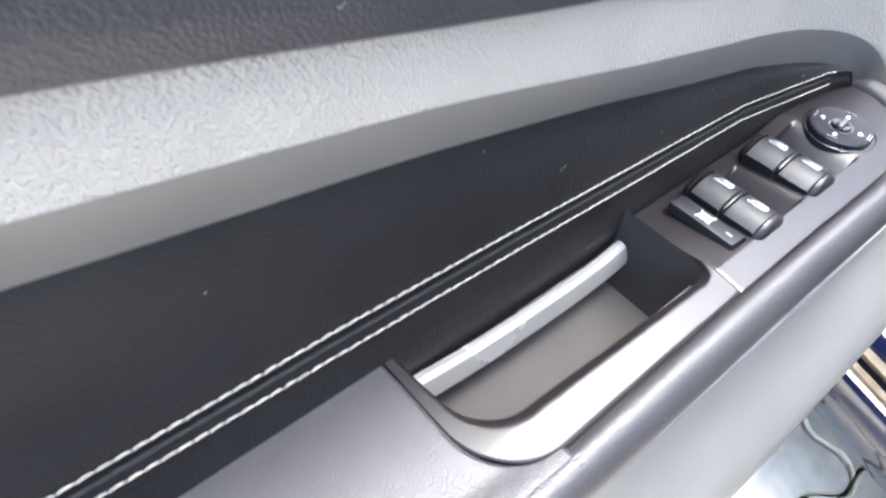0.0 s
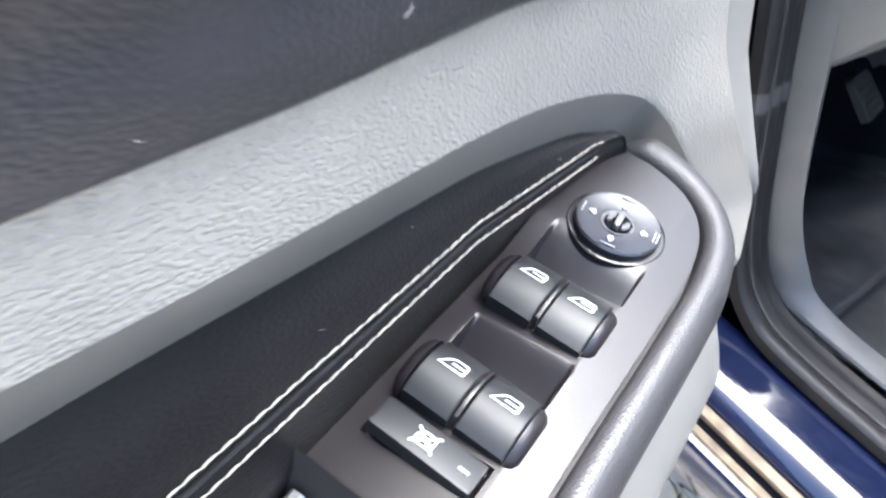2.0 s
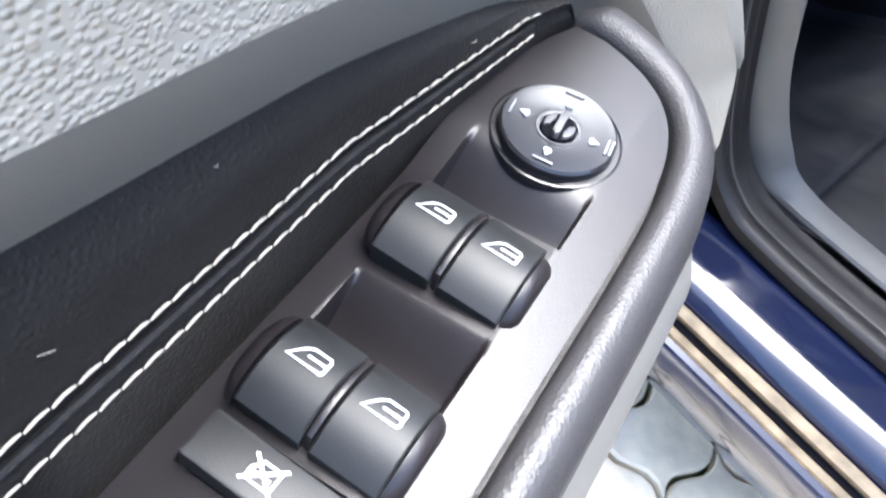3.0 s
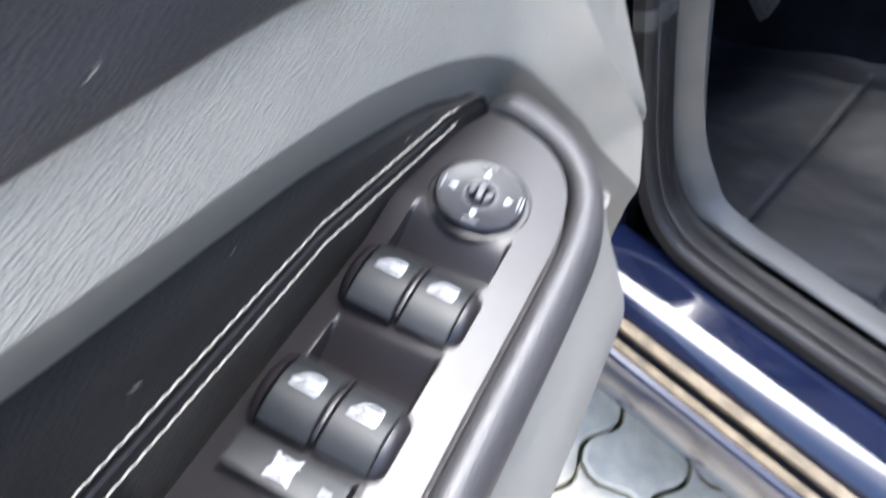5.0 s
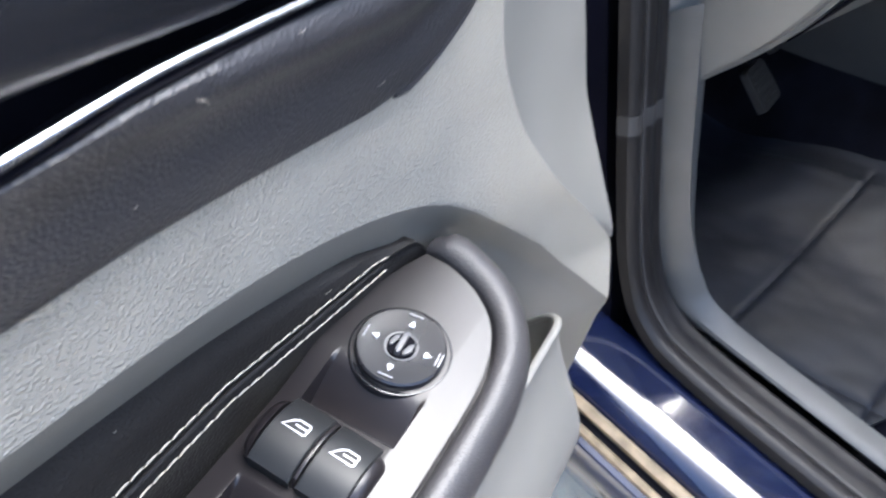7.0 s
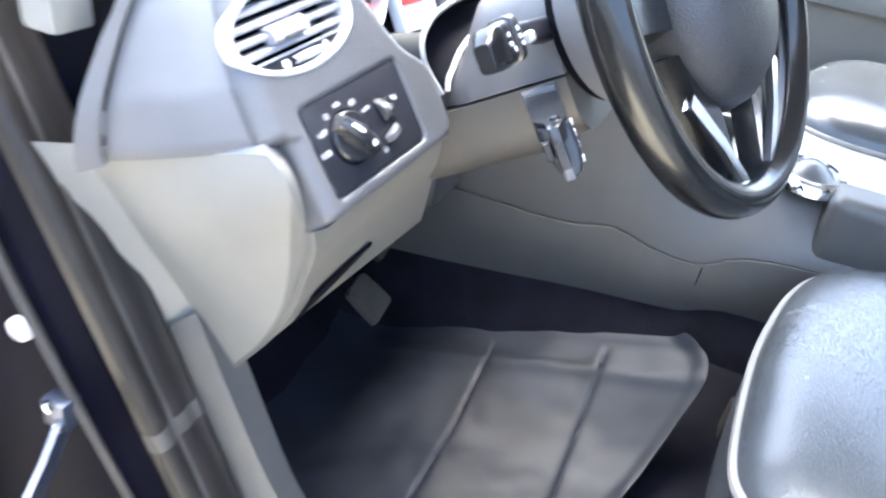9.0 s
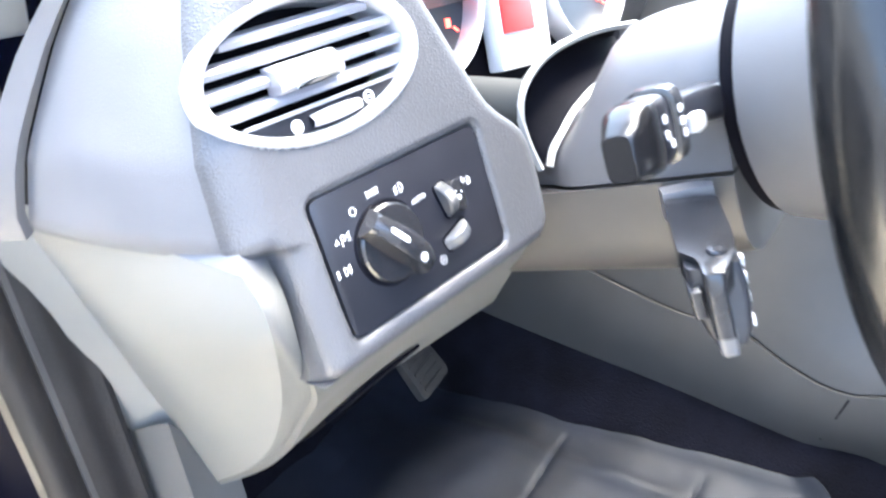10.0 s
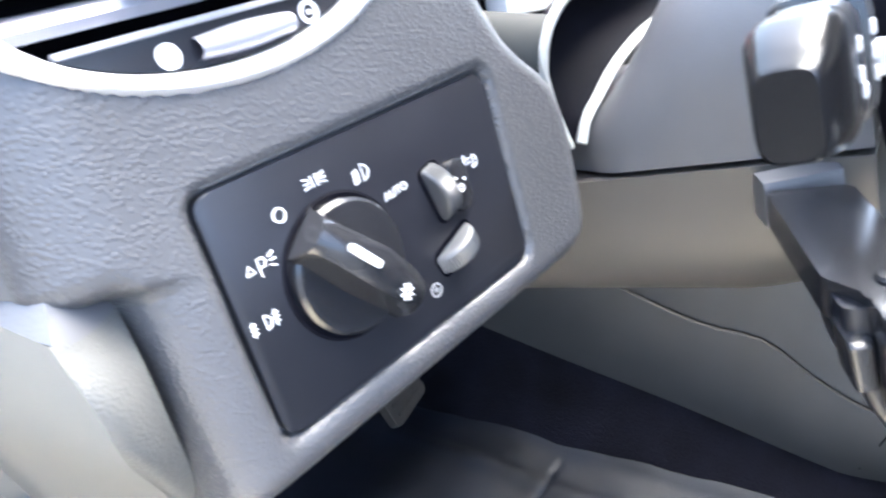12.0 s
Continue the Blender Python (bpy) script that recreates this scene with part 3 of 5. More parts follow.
# mirror knob
knob = part("mirror_knob", lathe([(0.0002, -0.006), (0.0204, -0.006), (0.0206, -0.0008), (0.0202, 0.0003), (0.0198, 0.0004), (0.0191, -0.0006), (0.0181, -0.0009), (0.0178, 0.0026), (0.0170, 0.0033),
                                  (0.0140, 0.0030), (0.0090, 0.0024), (0.0066, 0.0024), (0.0060, 0.0015), (0.0050, 0.0004), (0.0002, 0.0002)], 56), KNOB, plate, "round glossy mirror adjusting knob", at=pose(-0.002, -0.0003, 0.0))
part("dish", lathe([(0.0002, 0.0016), (0.0064, 0.0016), (0.0060, 0.0026), (0.0068, 0.0027), (0.0070, 0.0010), (0.0002, 0.0008)], 32), SHROUD, knob, "pale worn centre of the knob")
part("pointer_well", lathe([(0.0002, 0.0014), (0.0056, 0.0014), (0.0054, 0.0030), (0.0002, 0.0030)], 28), VOID, knob)
part("pointer", prism(rounded([(-0.0050, -0.0011), (0.0056, -0.0011), (0.0056, 0.0011), (-0.0050, 0.0011)], 0.0010, 4), 0.0022, 0.0054, 0.0008), SHROUD, knob, "raised grey pointer bar", at=pose(0, 0, 0, 0, 0, 6))
for turn in (0, 180):
    hook = [(0.0048 * math.cos(radians(q)), 0.0048 * math.sin(radians(q))) for q in spaced(28, 118, 8)] + [(0.0022 * math.cos(radians(q)), 0.0022 * math.sin(radians(q)) + 0.0008) for q in spaced(118, 28, 6)]
    part("pointer_hook", prism(hook, 0.0022, 0.0040, 0.0004), SHROUD, knob, at=pose(0, 0, 0, 0, 0, turn + 6))
for k in range(4):
    a = radians(8 + 90 * k)
    cx, cy = 0.0108 * math.cos(a), 0.0108 * math.sin(a)
    tri = [(cx + 0.0018 * math.cos(a), cy + 0.0018 * math.sin(a))] + [(cx + 0.0014 * math.cos(a + s), cy + 0.0014 * math.sin(a + s)) for s in (2.0, 2.6, -2.6, -2.0)]
    part("arrow", prism(tri, 0.0024, 0.0033), MARK, knob, smooth=False)
    w = 0.0016
    d = Vector((math.cos(a), math.sin(a)))
    q = Vector((-d.y, d.x))
    m0 = d * 0.0150
    part("mirror_symbol", strokes([[m0 - q * 0.003, m0 + q * 0.003]] if k != 3 else [[m0 - q * 0.003, m0 + q * 0.003], [m0 - q * 0.003 + d * 0.0014, m0 + q * 0.003 + d * 0.0014]], 0.0005, lambda x, y, h: (x, y, 0.0034 + h)), FAINT, knob, smooth=False)


# ---- upper pad with the release handle ----
ridge_top = table((-0.20, 0.152), (-0.165, 0.1495), (-0.13, 0.1465), (-0.10, 0.1460), (-0.075, 0.1480), (-0.036, 0.146), (0.03, 0.1415))


def pad_base(x, z):
    """The face that the pad lies on, running back to the pointed front end."""
    a = wall_y(min(x, 0.07), min(z, 0.2))
    return a + (0.064 - a) * max(0.0, (x - 0.07) / 0.14) ** 1.2


def pad_point(x, v):
    z0 = pad_low(x)
    low = z0 + 0.026
    zr = low + (max(low, ridge_top(x)) - low) * smooth01((x + 0.20) / 0.02) * smooth01((0.03 - x) / 0.03)
    z = z0 + (zr - z0) * v / 0.4 if v < 0.4 else zr + (0.262 - zr) * (v - 0.4) / 0.6
    d = z - z0
    ridge = 0.040
    prof = float(np.interp(d / ridge, (0, 0.06, 0.3, 0.55, 0.7, 0.8, 0.88, 0.95, 1.02, 1.1, 1.5, 2.0, 3.0, 4.0), (0.0, 0.0035, 0.0045, 0.0038, 0.0050, 0.0072, 0.0092, 0.0104, 0.0108, 0.0106, 0.0095, 0.006, -0.006, -0.04)))
    fade = smooth01((0.165 - x) / 0.06)
    y = pad_base(x, z) - prof * (0.35 + 0.65 * fade)
    rec = smooth01((x + 0.174) / 0.006) * smooth01((0.010 - x) / 0.010) * smooth01((z - zr) / 0.004) * smooth01((0.205 - z) / 0.006)
    crest = max(0.0, min(1.0, (z - zr + 0.011) / 0.011)) * smooth01((x + 0.185) / 0.02) * smooth01((0.018 - x) / 0.018)
    y += 0.0065 * (1 - math.sqrt(max(0.0, 1 - crest ** 2))) * smooth01((0.205 - z) / 0.006)
    over = max(0.0, min(1.0, (z - 0.228) / 0.034))
    y += 0.036 * (1 - math.sqrt(1 - over ** 2)) * smooth01((0.13 - x) / 0.07)
    return (x, y + 0.013 * rec, z - 0.012 * rec)


xs = spaced(-0.66, -0.185, 38) + spaced(-0.182, -0.162, 16) + spaced(-0.158, 0.070, 62) + spaced(0.072, 0.092, 16) + spaced(0.096, 0.210, 24)
vs = [0, 0.02, 0.04, 0.07] + spaced(0.1, 0.4, 14) + [0.405, 0.412, 0.42, 0.428, 0.436] + spaced(0.45, 1, 40)
part("upper_pad", grid(pad_point, xs, vs), PAD, door, "soft black upper door pad")
part("pad_rim", tube([Vector((x, pad_base(x, pad_low(x)) - 0.0005, pad_low(x))) for x in spaced(0.02, 0.07, 12) + spaced(0.073, 0.092, 12) + spaced(0.097, 0.205, 16)], 0.0030, 8), PAD, door, "rolled dark edge of the pad")


def cup_point(x, v):
    p = pad_point(x, v)
    return (p[0], p[1] - 0.0012, p[2])


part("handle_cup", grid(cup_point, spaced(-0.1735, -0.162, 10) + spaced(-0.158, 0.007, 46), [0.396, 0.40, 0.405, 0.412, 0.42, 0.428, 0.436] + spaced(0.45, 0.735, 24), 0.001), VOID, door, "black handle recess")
lever = part("release_lever", sweep(curve_through([(-0.167, 0.039, 0.163), (-0.13, 0.039, 0.158), (-0.10, 0.0385, 0.1575), (-0.05, 0.034, 0.1555), (-0.02, 0.0315, 0.1555), (-0.004, 0.0300, 0.159)], 6),
                                    [(-0.003, 0.0), (0.006, -0.002), (0.008, 0.004), (0.004, 0.018), (-0.004, 0.020)]), KNOB, door, "dark inner door release lever")
part("chrome_edge", tube(curve_through([(-0.164, 0.0265, 0.1535), (-0.135, 0.0272, 0.1498), (-0.10, 0.0278, 0.1488), (-0.069, 0.0272, 0.1492), (-0.045, 0.0262, 0.1480), (-0.02, 0.0240, 0.1475), (-0.003, 0.0218, 0.150)], 8), 0.0010, 10), CHROME, lever, "bright chrome edge")


# ---- lower trim with map pocket, and the painted shell ----
def pocket(x, v):
    """The outer wall of the open map pocket, from its rim down, closing round to the trim at the front."""
    end = math.sqrt(max(0.0, 1 - max(0.0, (x - 0.108) / 0.030) ** 2))
    z = -0.080 - 0.075 * (1 - end) - (0.345 - 0.075 * (1 - end)) * v
    w = wall_y(x, z) + 0.009
    y = -0.043 - 0.040 * smooth01((-0.075 - z) / 0.10)
    return (x, w + (min(y, w) - w) * end, z)


part("map_pocket", grid(pocket, spaced(-0.66, 0.09, 40) + spaced(0.1, 0.1379, 16), spaced(0, 0.3, 20) + spaced(0.33, 1, 16), 0.003), POCKET, door, "smooth grey lower trim with map pocket")
part("pocket_rim", tube([Vector(pocket(x, 0)) + Vector((0, 0.0012, 0)) for x in spaced(-0.66, 0.09, 24) + spaced(0.1, 0.1379, 16)], 0.0024, 8), POCKET, door)
part("back_panel", grid(lambda x, v: (x, 0.036 + 0.004 * math.sin(v * PI), -0.03 - 0.39 * v), spaced(-0.66, 0.05, 24), spaced(0, 1, 10), 0.004), GREY_SMOOTH_SHADED, door)
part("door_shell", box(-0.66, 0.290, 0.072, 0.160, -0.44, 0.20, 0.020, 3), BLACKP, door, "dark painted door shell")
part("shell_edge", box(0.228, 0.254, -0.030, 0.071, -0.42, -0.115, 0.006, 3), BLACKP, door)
part("shell_seal", tube(curve_through([(0.262, 0.066, -0.42), (0.268, 0.066, -0.1), (0.262, 0.068, 0.10), (0.250, 0.071, 0.19)], 8), 0.006, 8), RUBBER, door, "black rubber door edge seal")

# ---- car body: sill, pillar, seals, floor ----
body = thing("car_body", "dark blue car body with sill, pillar and door seals", "car", kind="structure")


def seal_path(dx, dy, dz):
    return curve_through([(dx, 0.262 + dy, 0.92 + dz * 0.2), (dx, 0.212 + dy, 0.79 + dz * 0.2), (dx, 0.156 + dy, 0.65 + dz * 0.2), (dx, 0.104 + dy, 0.515 + dz * 0.3), (dx, 0.062 + dy * 0.8, 0.422 + dz * 0.7), (dx - 0.003, 0.018 + dy * 0.5, 0.376 + dz),
                          (dx - 0.006, -0.05, 0.362 + dz), (dx - 0.005, -0.25, 0.360 + dz), (dx, -0.9, 0.36 + dz), (dx, -1.3, 0.36 + dz)], 8)


def flank(i, d):
    return Vector((1, 0, 0))


ribs = [(a * 0.88, -h) for a, h in [(-0.034, -0.007), (-0.033, 0.004), (-0.028, 0.0085), (-0.021, 0.0095), (-0.014, 0.0075), (-0.009, 0.0042), (-0.003, 0.0048), (0.004, 0.0068), (0.011, 0.0066), (0.017, 0.0040), (0.022, 0.0045), (0.028, 0.0060), (0.033, 0.0040), (0.035, -0.007)]]
seal_line = seal_path(0.009, -0.004, 0.002)
part("door_seal", sweep(seal_line, ribs, flank), SEAL, body, "dark brown ribbed rubber door seal")
part("seal_lip", sweep(seal_path(0.009 - 0.0055, -0.004, 0.002), [(-0.0022, -0.003), (-0.0018, -0.0058), (0.0018, -0.0058), (0.0022, -0.003)], flank), SEALGREY, body, "grey seal lip")
part("seal_joint", sweep(seal_line[20:22], [(a * 1.02, h * 1.06 - 0.0004) for a, h in ribs], flank), SEALGREY, body)
sc_out = curve_through([(0.044, 0.172, 0.628), (0.044, 0.150, 0.572), (0.045, 0.116, 0.495), (0.046, 0.086, 0.432), (0.047, 0.040, 0.384), (0.047, -0.006, 0.364), (0.047, -0.16, 0.362), (0.047, -0.6, 0.362), (0.047, -1.2, 0.362)], 8)
sc_in = curve_through([(0.052, 0.128, 0.668), (0.053, 0.102, 0.598), (0.055, 0.072, 0.518), (0.058, 0.046, 0.460), (0.064, 0.012, 0.410), (0.071, -0.03, 0.378), (0.077, -0.16, 0.368), (0.078, -0.6, 0.368), (0.078, -1.2, 0.368)], 8)
rings = []
for a, c in zip(sc_out, sc_in):
    m = (a + c) / 2 + Vector((-0.004, 0, 0.002))
    rings.append([a + Vector((0.012, 0, -0.012)), a, a.lerp(m, 0.4) + Vector((-0.002, 0, 0.001)), m, c.lerp(m, 0.4) + Vector((-0.0015, 0, 0.0012)), c, c + Vector((0.012, 0, -0.02)), c + Vector((0.050, 0, -0.055))])
part("scuff_trim", loft(rings), SCUFF, body, "grey sill and kick trim")


def along(profile, y0=0.30, y1=-1.7):
    """A strip along the car from a profile of (x, z)."""
    return loft([[(x, y, z) for x, z in profile] for y in spaced(y0, y1, 12)])


part("sill_panel", along([(-0.004, 0.335), (-0.016, 0.352), (-0.030, 0.350), (-0.060, 0.346), (-0.082, 0.340), (-0.094, 0.332), (-0.098, 0.322), (-0.09, 0.28), (0.0, 0.28)]), PAINT, body, "glossy dark blue painted sill")
part("sill_groove", along([(-0.094, 0.324), (-0.108, 0.316), (-0.120, 0.308), (-0.128, 0.290), (-0.09, 0.27)]), BLACKP, body)
part("edge_strip", along([(-0.099, 0.326), (-0.104, 0.329), (-0.110, 0.324), (-0.108, 0.314), (-0.100, 0.315)]), BROWN_REFLECT, body, "strip along the sill with a brownish reflection in its colour")
part("lower_strip", along([(-0.116, 0.314), (-0.119, 0.316), (-0.123, 0.312), (-0.122, 0.304), (-0.116, 0.305)]), BROWN_REFLECT, body)
part("rocker_panel", along([(-0.121, 0.306), (-0.128, 0.303), (-0.134, 0.292), (-0.134, 0.270), (-0.116, 0.22), (-0.09, 0.18), (-0.07, 0.25)]), PAINT, body)
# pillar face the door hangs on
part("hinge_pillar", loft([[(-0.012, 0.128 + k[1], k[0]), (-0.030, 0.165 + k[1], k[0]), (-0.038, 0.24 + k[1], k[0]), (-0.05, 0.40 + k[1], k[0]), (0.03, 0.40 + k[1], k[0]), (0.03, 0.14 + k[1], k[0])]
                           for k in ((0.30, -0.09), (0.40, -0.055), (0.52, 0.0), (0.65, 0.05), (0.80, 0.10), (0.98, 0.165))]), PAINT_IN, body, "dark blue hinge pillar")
part("pillar_bead", sweep(curve_through([(-0.040, 0.30, 0.92), (-0.036, 0.262, 0.80), (-0.034, 0.215, 0.66), (-0.031, 0.165, 0.53), (-0.03, 0.11, 0.41)], 6), [(0.005, 0), (0.0, 0.004), (-0.005, 0), (0, -0.004)], flank), SEALGREY, body)
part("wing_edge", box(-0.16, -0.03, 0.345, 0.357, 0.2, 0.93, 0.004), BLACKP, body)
part("white_clip", lathe([(0.0002, 0.0), (0.012, 0.0), (0.011, 0.006), (0.006, 0.009), (0.0002, 0.0095)], 20), WHITEP, body, at=pose(-0.036, 0.231, 0.666, 0, -90, 0))
part("door_strap", sweep([Vector((-0.028, 0.205, 0.582)), Vector((-0.075, 0.185, 0.560)), Vector((-0.16, 0.15, 0.535))], [(0.003, -0.011), (0.003, 0.011), (-0.003, 0.011), (-0.003, -0.011)]), STRAP, body, "steel door check strap")
part("strap_bracket", box(-0.048, -0.026, 0.190, 0.216, 0.570, 0.602, 0.003), STRAP, body)
for dz, dy in ((0.0, 0.0), (0.022, 0.006)):
    part("bolt", lathe([(0.0002, 0), (0.006, 0), (0.006, 0.004), (0.004, 0.0055), (0.0002, 0.0055)], 12), CHROME, body, at=pose(-0.048, 0.197 + dy, 0.578 + dz, 0, -90, 0))
part("fender", loft([[(-0.20 + 0.03 * k, y, 0.2), (-0.22 + 0.03 * k, y, 0.55), (-0.20 + 0.03 * k, y, 0.78), (-0.14, y, 0.90), (0.0, y, 0.96), (0.6, y, 1.0), (0.6, y, 0.2)] for k, y in ((1.5, 0.36), (0.6, 0.5), (0.2, 0.8), (0, 1.2), (1, 1.7))]), PAINT, body, "dark blue front fender")
# floor, firewall, roof and far side close the cabin
part("cabin_floor", grid(lambda u, v: (0.03 + u * 1.42, 0.60 - 2.3 * v, 0.248 - 0.17 * max(-0.45, min(0.2, 0.60 - 2.3 * v)) + 0.55 * max(0.0, 0.40 - 2.3 * v)), spaced(0, 1, 20), spaced(0, 1, 60), 0.02), CARPET, body, "black carpet")
part("firewall", box(0.02, 1.46, 0.52, 0.56, 0.2, 0.98, 0.01), CARPET, body)
part("roof", grid(lambda u, v: (0.20 + 1.06 * u, -0.02 - 1.68 * v, 1.40 + 0.05 * math.sin(u * 3.14) * math.sin(v * 3.14)), spaced(0, 1, 12), spaced(0, 1, 12), 0.03), ROOF, body)
part("roof_skin", grid(lambda u, v: (0.18 + 1.10 * u, 0.0 - 1.72 * v, 1.445 + 0.05 * math.sin(u * 3.14) * math.sin(v * 3.14)), spaced(0, 1, 12), spaced(0, 1, 12), 0.012), PAINT, body, "dark blue roof")
part("bonnet", grid(lambda u, v: (0.58 + 1.05 * u, 0.56 + 1.1 * v, 0.985 + 0.03 * math.sin(u * 3.14) - 0.18 * v * v), spaced(0, 1, 12), spaced(0, 1, 12), 0.012), PAINT, body, "dark blue bonnet")
part("windscreen_pillar", tube([Vector((0.0, 0.52, 0.93)), Vector((0.10, 0.30, 1.17)), Vector((0.22, -0.04, 1.40))], 0.032, 10), PAINT, body)
part("pillar_end_trim", box(-0.004, 0.03, 0.176, 0.206, 0.914, 0.99, 0.005), PALE, body)
part("door_post", box(0.10, 0.24, -1.25, -1.05, 0.3, 1.42, 0.02), PAINT, body)
part("rear_door_panel", box(0.0, 0.07, -1.72, -1.06, 0.24, 0.96, 0.02), PAINT, body)
part("far_side", box(1.43, 1.50, -1.7, 0.5, 0.25, 0.98, 0.02), GREY_SMOOTH_SHADED, body, "pale trim of the far door")
part("far_ledge", box(1.38, 1.45, -1.5, 0.3, 0.80, 0.86, 0.02), PALE, body)
part("rear_wall", box(0.05, 1.45, -1.78, -1.70, 0.25, 1.0, 0.02), SEAT, body)

# ---- dashboard ----
AX, AY = Vector((0.9864, -0.1203, 0.1123)), Vector((-0.0339, 0.5191, 0.8540))
AZ = AX.cross(AY)
H = Matrix(((AX.x, AY.x, AZ.x, 0.0860), (AX.y, AY.y, AZ.y, 0.0046), (AX.z, AY.z, AZ.z, 0.8651), (0, 0, 0, 1)))
dash = thing("dashboard", "dark grey grained dashboard with round air vent", "dashboard", H)

pod_left = table((-0.05, -0.0535), (0.0, -0.0525), (0.012, -0.0528), (0.0165, -0.0540), (0.0190, -0.0570), (0.0205, -0.0620), (0.0220, -0.0672), (0.0245, -0.0702), (0.028, -0.0708), (0.064, -0.067), (0.11, -0.052), (0.16, -0.03))
pod_right = table((-0.05, 0.100), (-0.046, 0.104), (-0.044, 0.107), (-0.040, 0.1135), (-0.034, 0.1170), (-0.025, 0.1182), (-0.007, 0.1185), (0.008, 0.1175), (0.017, 0.1150), (0.024, 0.1090), (0.032, 0.1000), (0.0396, 0.0935), (0.051, 0.0875), (0.085, 0.074), (0.12, 0.060), (0.16, 0.045))
VC = Vector((-0.0042, 0.0855))
VA, VB = 0.0535, 0.0265


def pod_z(x, y):
    xl, xr = pod_left(y), pod_right(y)
    z = 0.0
    soft = 0.015 + 0.007 * smooth01((y - 0.010) / 0.018)
    if x < xl + soft:
        z -= soft * (0.80 - 0.18 * smooth01((y - 0.010) / 0.018)) * (1 - math.sqrt(max(0, 1 - min(1, (xl + soft - x) / soft) ** 2)))
    if x < -0.050 and y < 0.029:
        z -= 0.007 * smooth01((-0.050 - x) / 0.006) * (1 - math.sqrt(max(0, 1 - min(1, (0.029 - y) / 0.009) ** 2)))
    if x > xr - 0.011:
        z -= 0.008 * (1 - math.sqrt(max(0, 1 - min(1, (x - xr + 0.011) / 0.011) ** 2)))
    if y < -0.0375:
        z -= 0.008 * (1 - math.sqrt(max(0, 1 - min(1, (-0.0375 - y) / 0.0085) ** 2)))
    if y > 0.118:
        z -= 0.6 * (y - 0.118) ** 2 / 0.05
    e = math.hypot((x - VC.x) / (VA + 0.0045), (y - VC.y) / (VB + 0.0045))
    z -= 0.032 * smooth01((1.0 - e) / 0.05)
    qx, qy = abs(x - 0.0209) - 0.0500, abs(y - 0.0006) - 0.0289
    out = math.hypot(max(qx, 0), max(qy, 0)) + min(max(qx, qy), 0) - 0.0055
    s = smooth01((0.0006 - out) / 0.0012)
    z -= 0.0012 * (1 - smooth01((out - 0.0003) / 0.0022)) * (out > 0.0003)
    return z - 0.0042 * s


def pod_point(s, y):
    x = pod_left(y) + (pod_right(y) - pod_left(y)) * s
    return (x, y, pod_z(x, y))


ys = sorted(set(spaced(-0.046, 0.160, 150) + [-0.0345, -0.0338, -0.0332, -0.0326, 0.0340, 0.0346, 0.0352] + spaced(0.014, 0.030, 36)))
part("instrument_pod", grid(pod_point, spaced(0, 1, 170), ys), DASH, dash, "dark grey grained skin of the dashboard end")


def pod_edge(v):
    y = 0.0225 + 0.135 * v
    return H @ Vector((pod_left(y), y, -0.0134))


def side_at(u, v):
    """The end face of the dashboard, from the grained edge back to the body."""
    e = pod_edge(v)
    t = Vector((e.x - 0.016, 0.152 - 0.030 * v ** 1.5, e.z - 0.040 + 0.034 * v))
    return e.lerp(t, u) + Vector((-0.004 * math.sin(min(u, 1.0) * 3.0), 0, 0))


def world_part(name, bm, m, parent, label=""):
    ob = part(name, bm, m, parent, label)
    ob.matrix_parent_inverse = H.inverted()
    return ob


world_part("pod_side", grid(side_at, spaced(0, 1, 30), spaced(0, 1, 24)), DASHSIDE, dash)
# black sheet standing in for the shade in the gap
world_part("side_gap_shade", grid(lambda u, v: side_at(0.985 + 0.05 * u, v) + Vector((0.006, 0, 0)), spaced(0, 1, 3), spaced(0, 1, 12), 0.004), VOID, dash)
world_part("end_block", grid(lambda u, v: side_at(1.02 + 0.17 * u, v) + Vector((-0.004 * u, 0, -0.002 * u)), spaced(0, 1, 8), spaced(0, 1, 12), 0.006), DASHSIDE, dash)
part("pod_lower_lip", grid(lambda u, v: (-0.054 + 0.164 * u, -0.0455 - 0.001 * v, -0.006 - 0.018 * v), spaced(0, 1, 20), spaced(0, 1, 4)), DASH, dash)
part("pod_right_side", grid(lambda u, v: (pod_right(-0.044 + 0.20 * v) + 0.014 * u, -0.044 + 0.20 * v, -0.006 - 0.075 * u), spaced(0, 1, 8), spaced(0, 1, 30)), DASH, dash)
edge_line = [Vector((pod_left(y), y, pod_z(pod_left(y), y))) for y in spaced(0.0275, -0.046, 90)]
part("pod_flank", grid(lambda i, v: edge_line[int(i)] + Vector((0.001 * v, 0.0, -0.024 * v)), range(len(edge_line)), spaced(0, 1, 8)), DASH, dash)
top = part("dash_top", grid(lambda u, v: (0.075 + 1.34 * u, 0.10 + 0.45 * v, 0.985 + 0.02 * math.sin(v * 3.14) - 0.05 * (1 - v) ** 3), spaced(0, 1, 20), spaced(0, 1, 10), 0.02), DASH)
top.parent = dash
top.matrix_parent_inverse = H.inverted()
lowpanel = part("dash_front", box(0.52, 1.42, 0.10, 0.16, 0.55, 0.98, 0.02), DASH)
lowpanel.parent = dash
lowpanel.matrix_parent_inverse = H.inverted()

# air vent
vent = thing("air_vent", "oval air vent with silver ring and slats", "air vent", H)


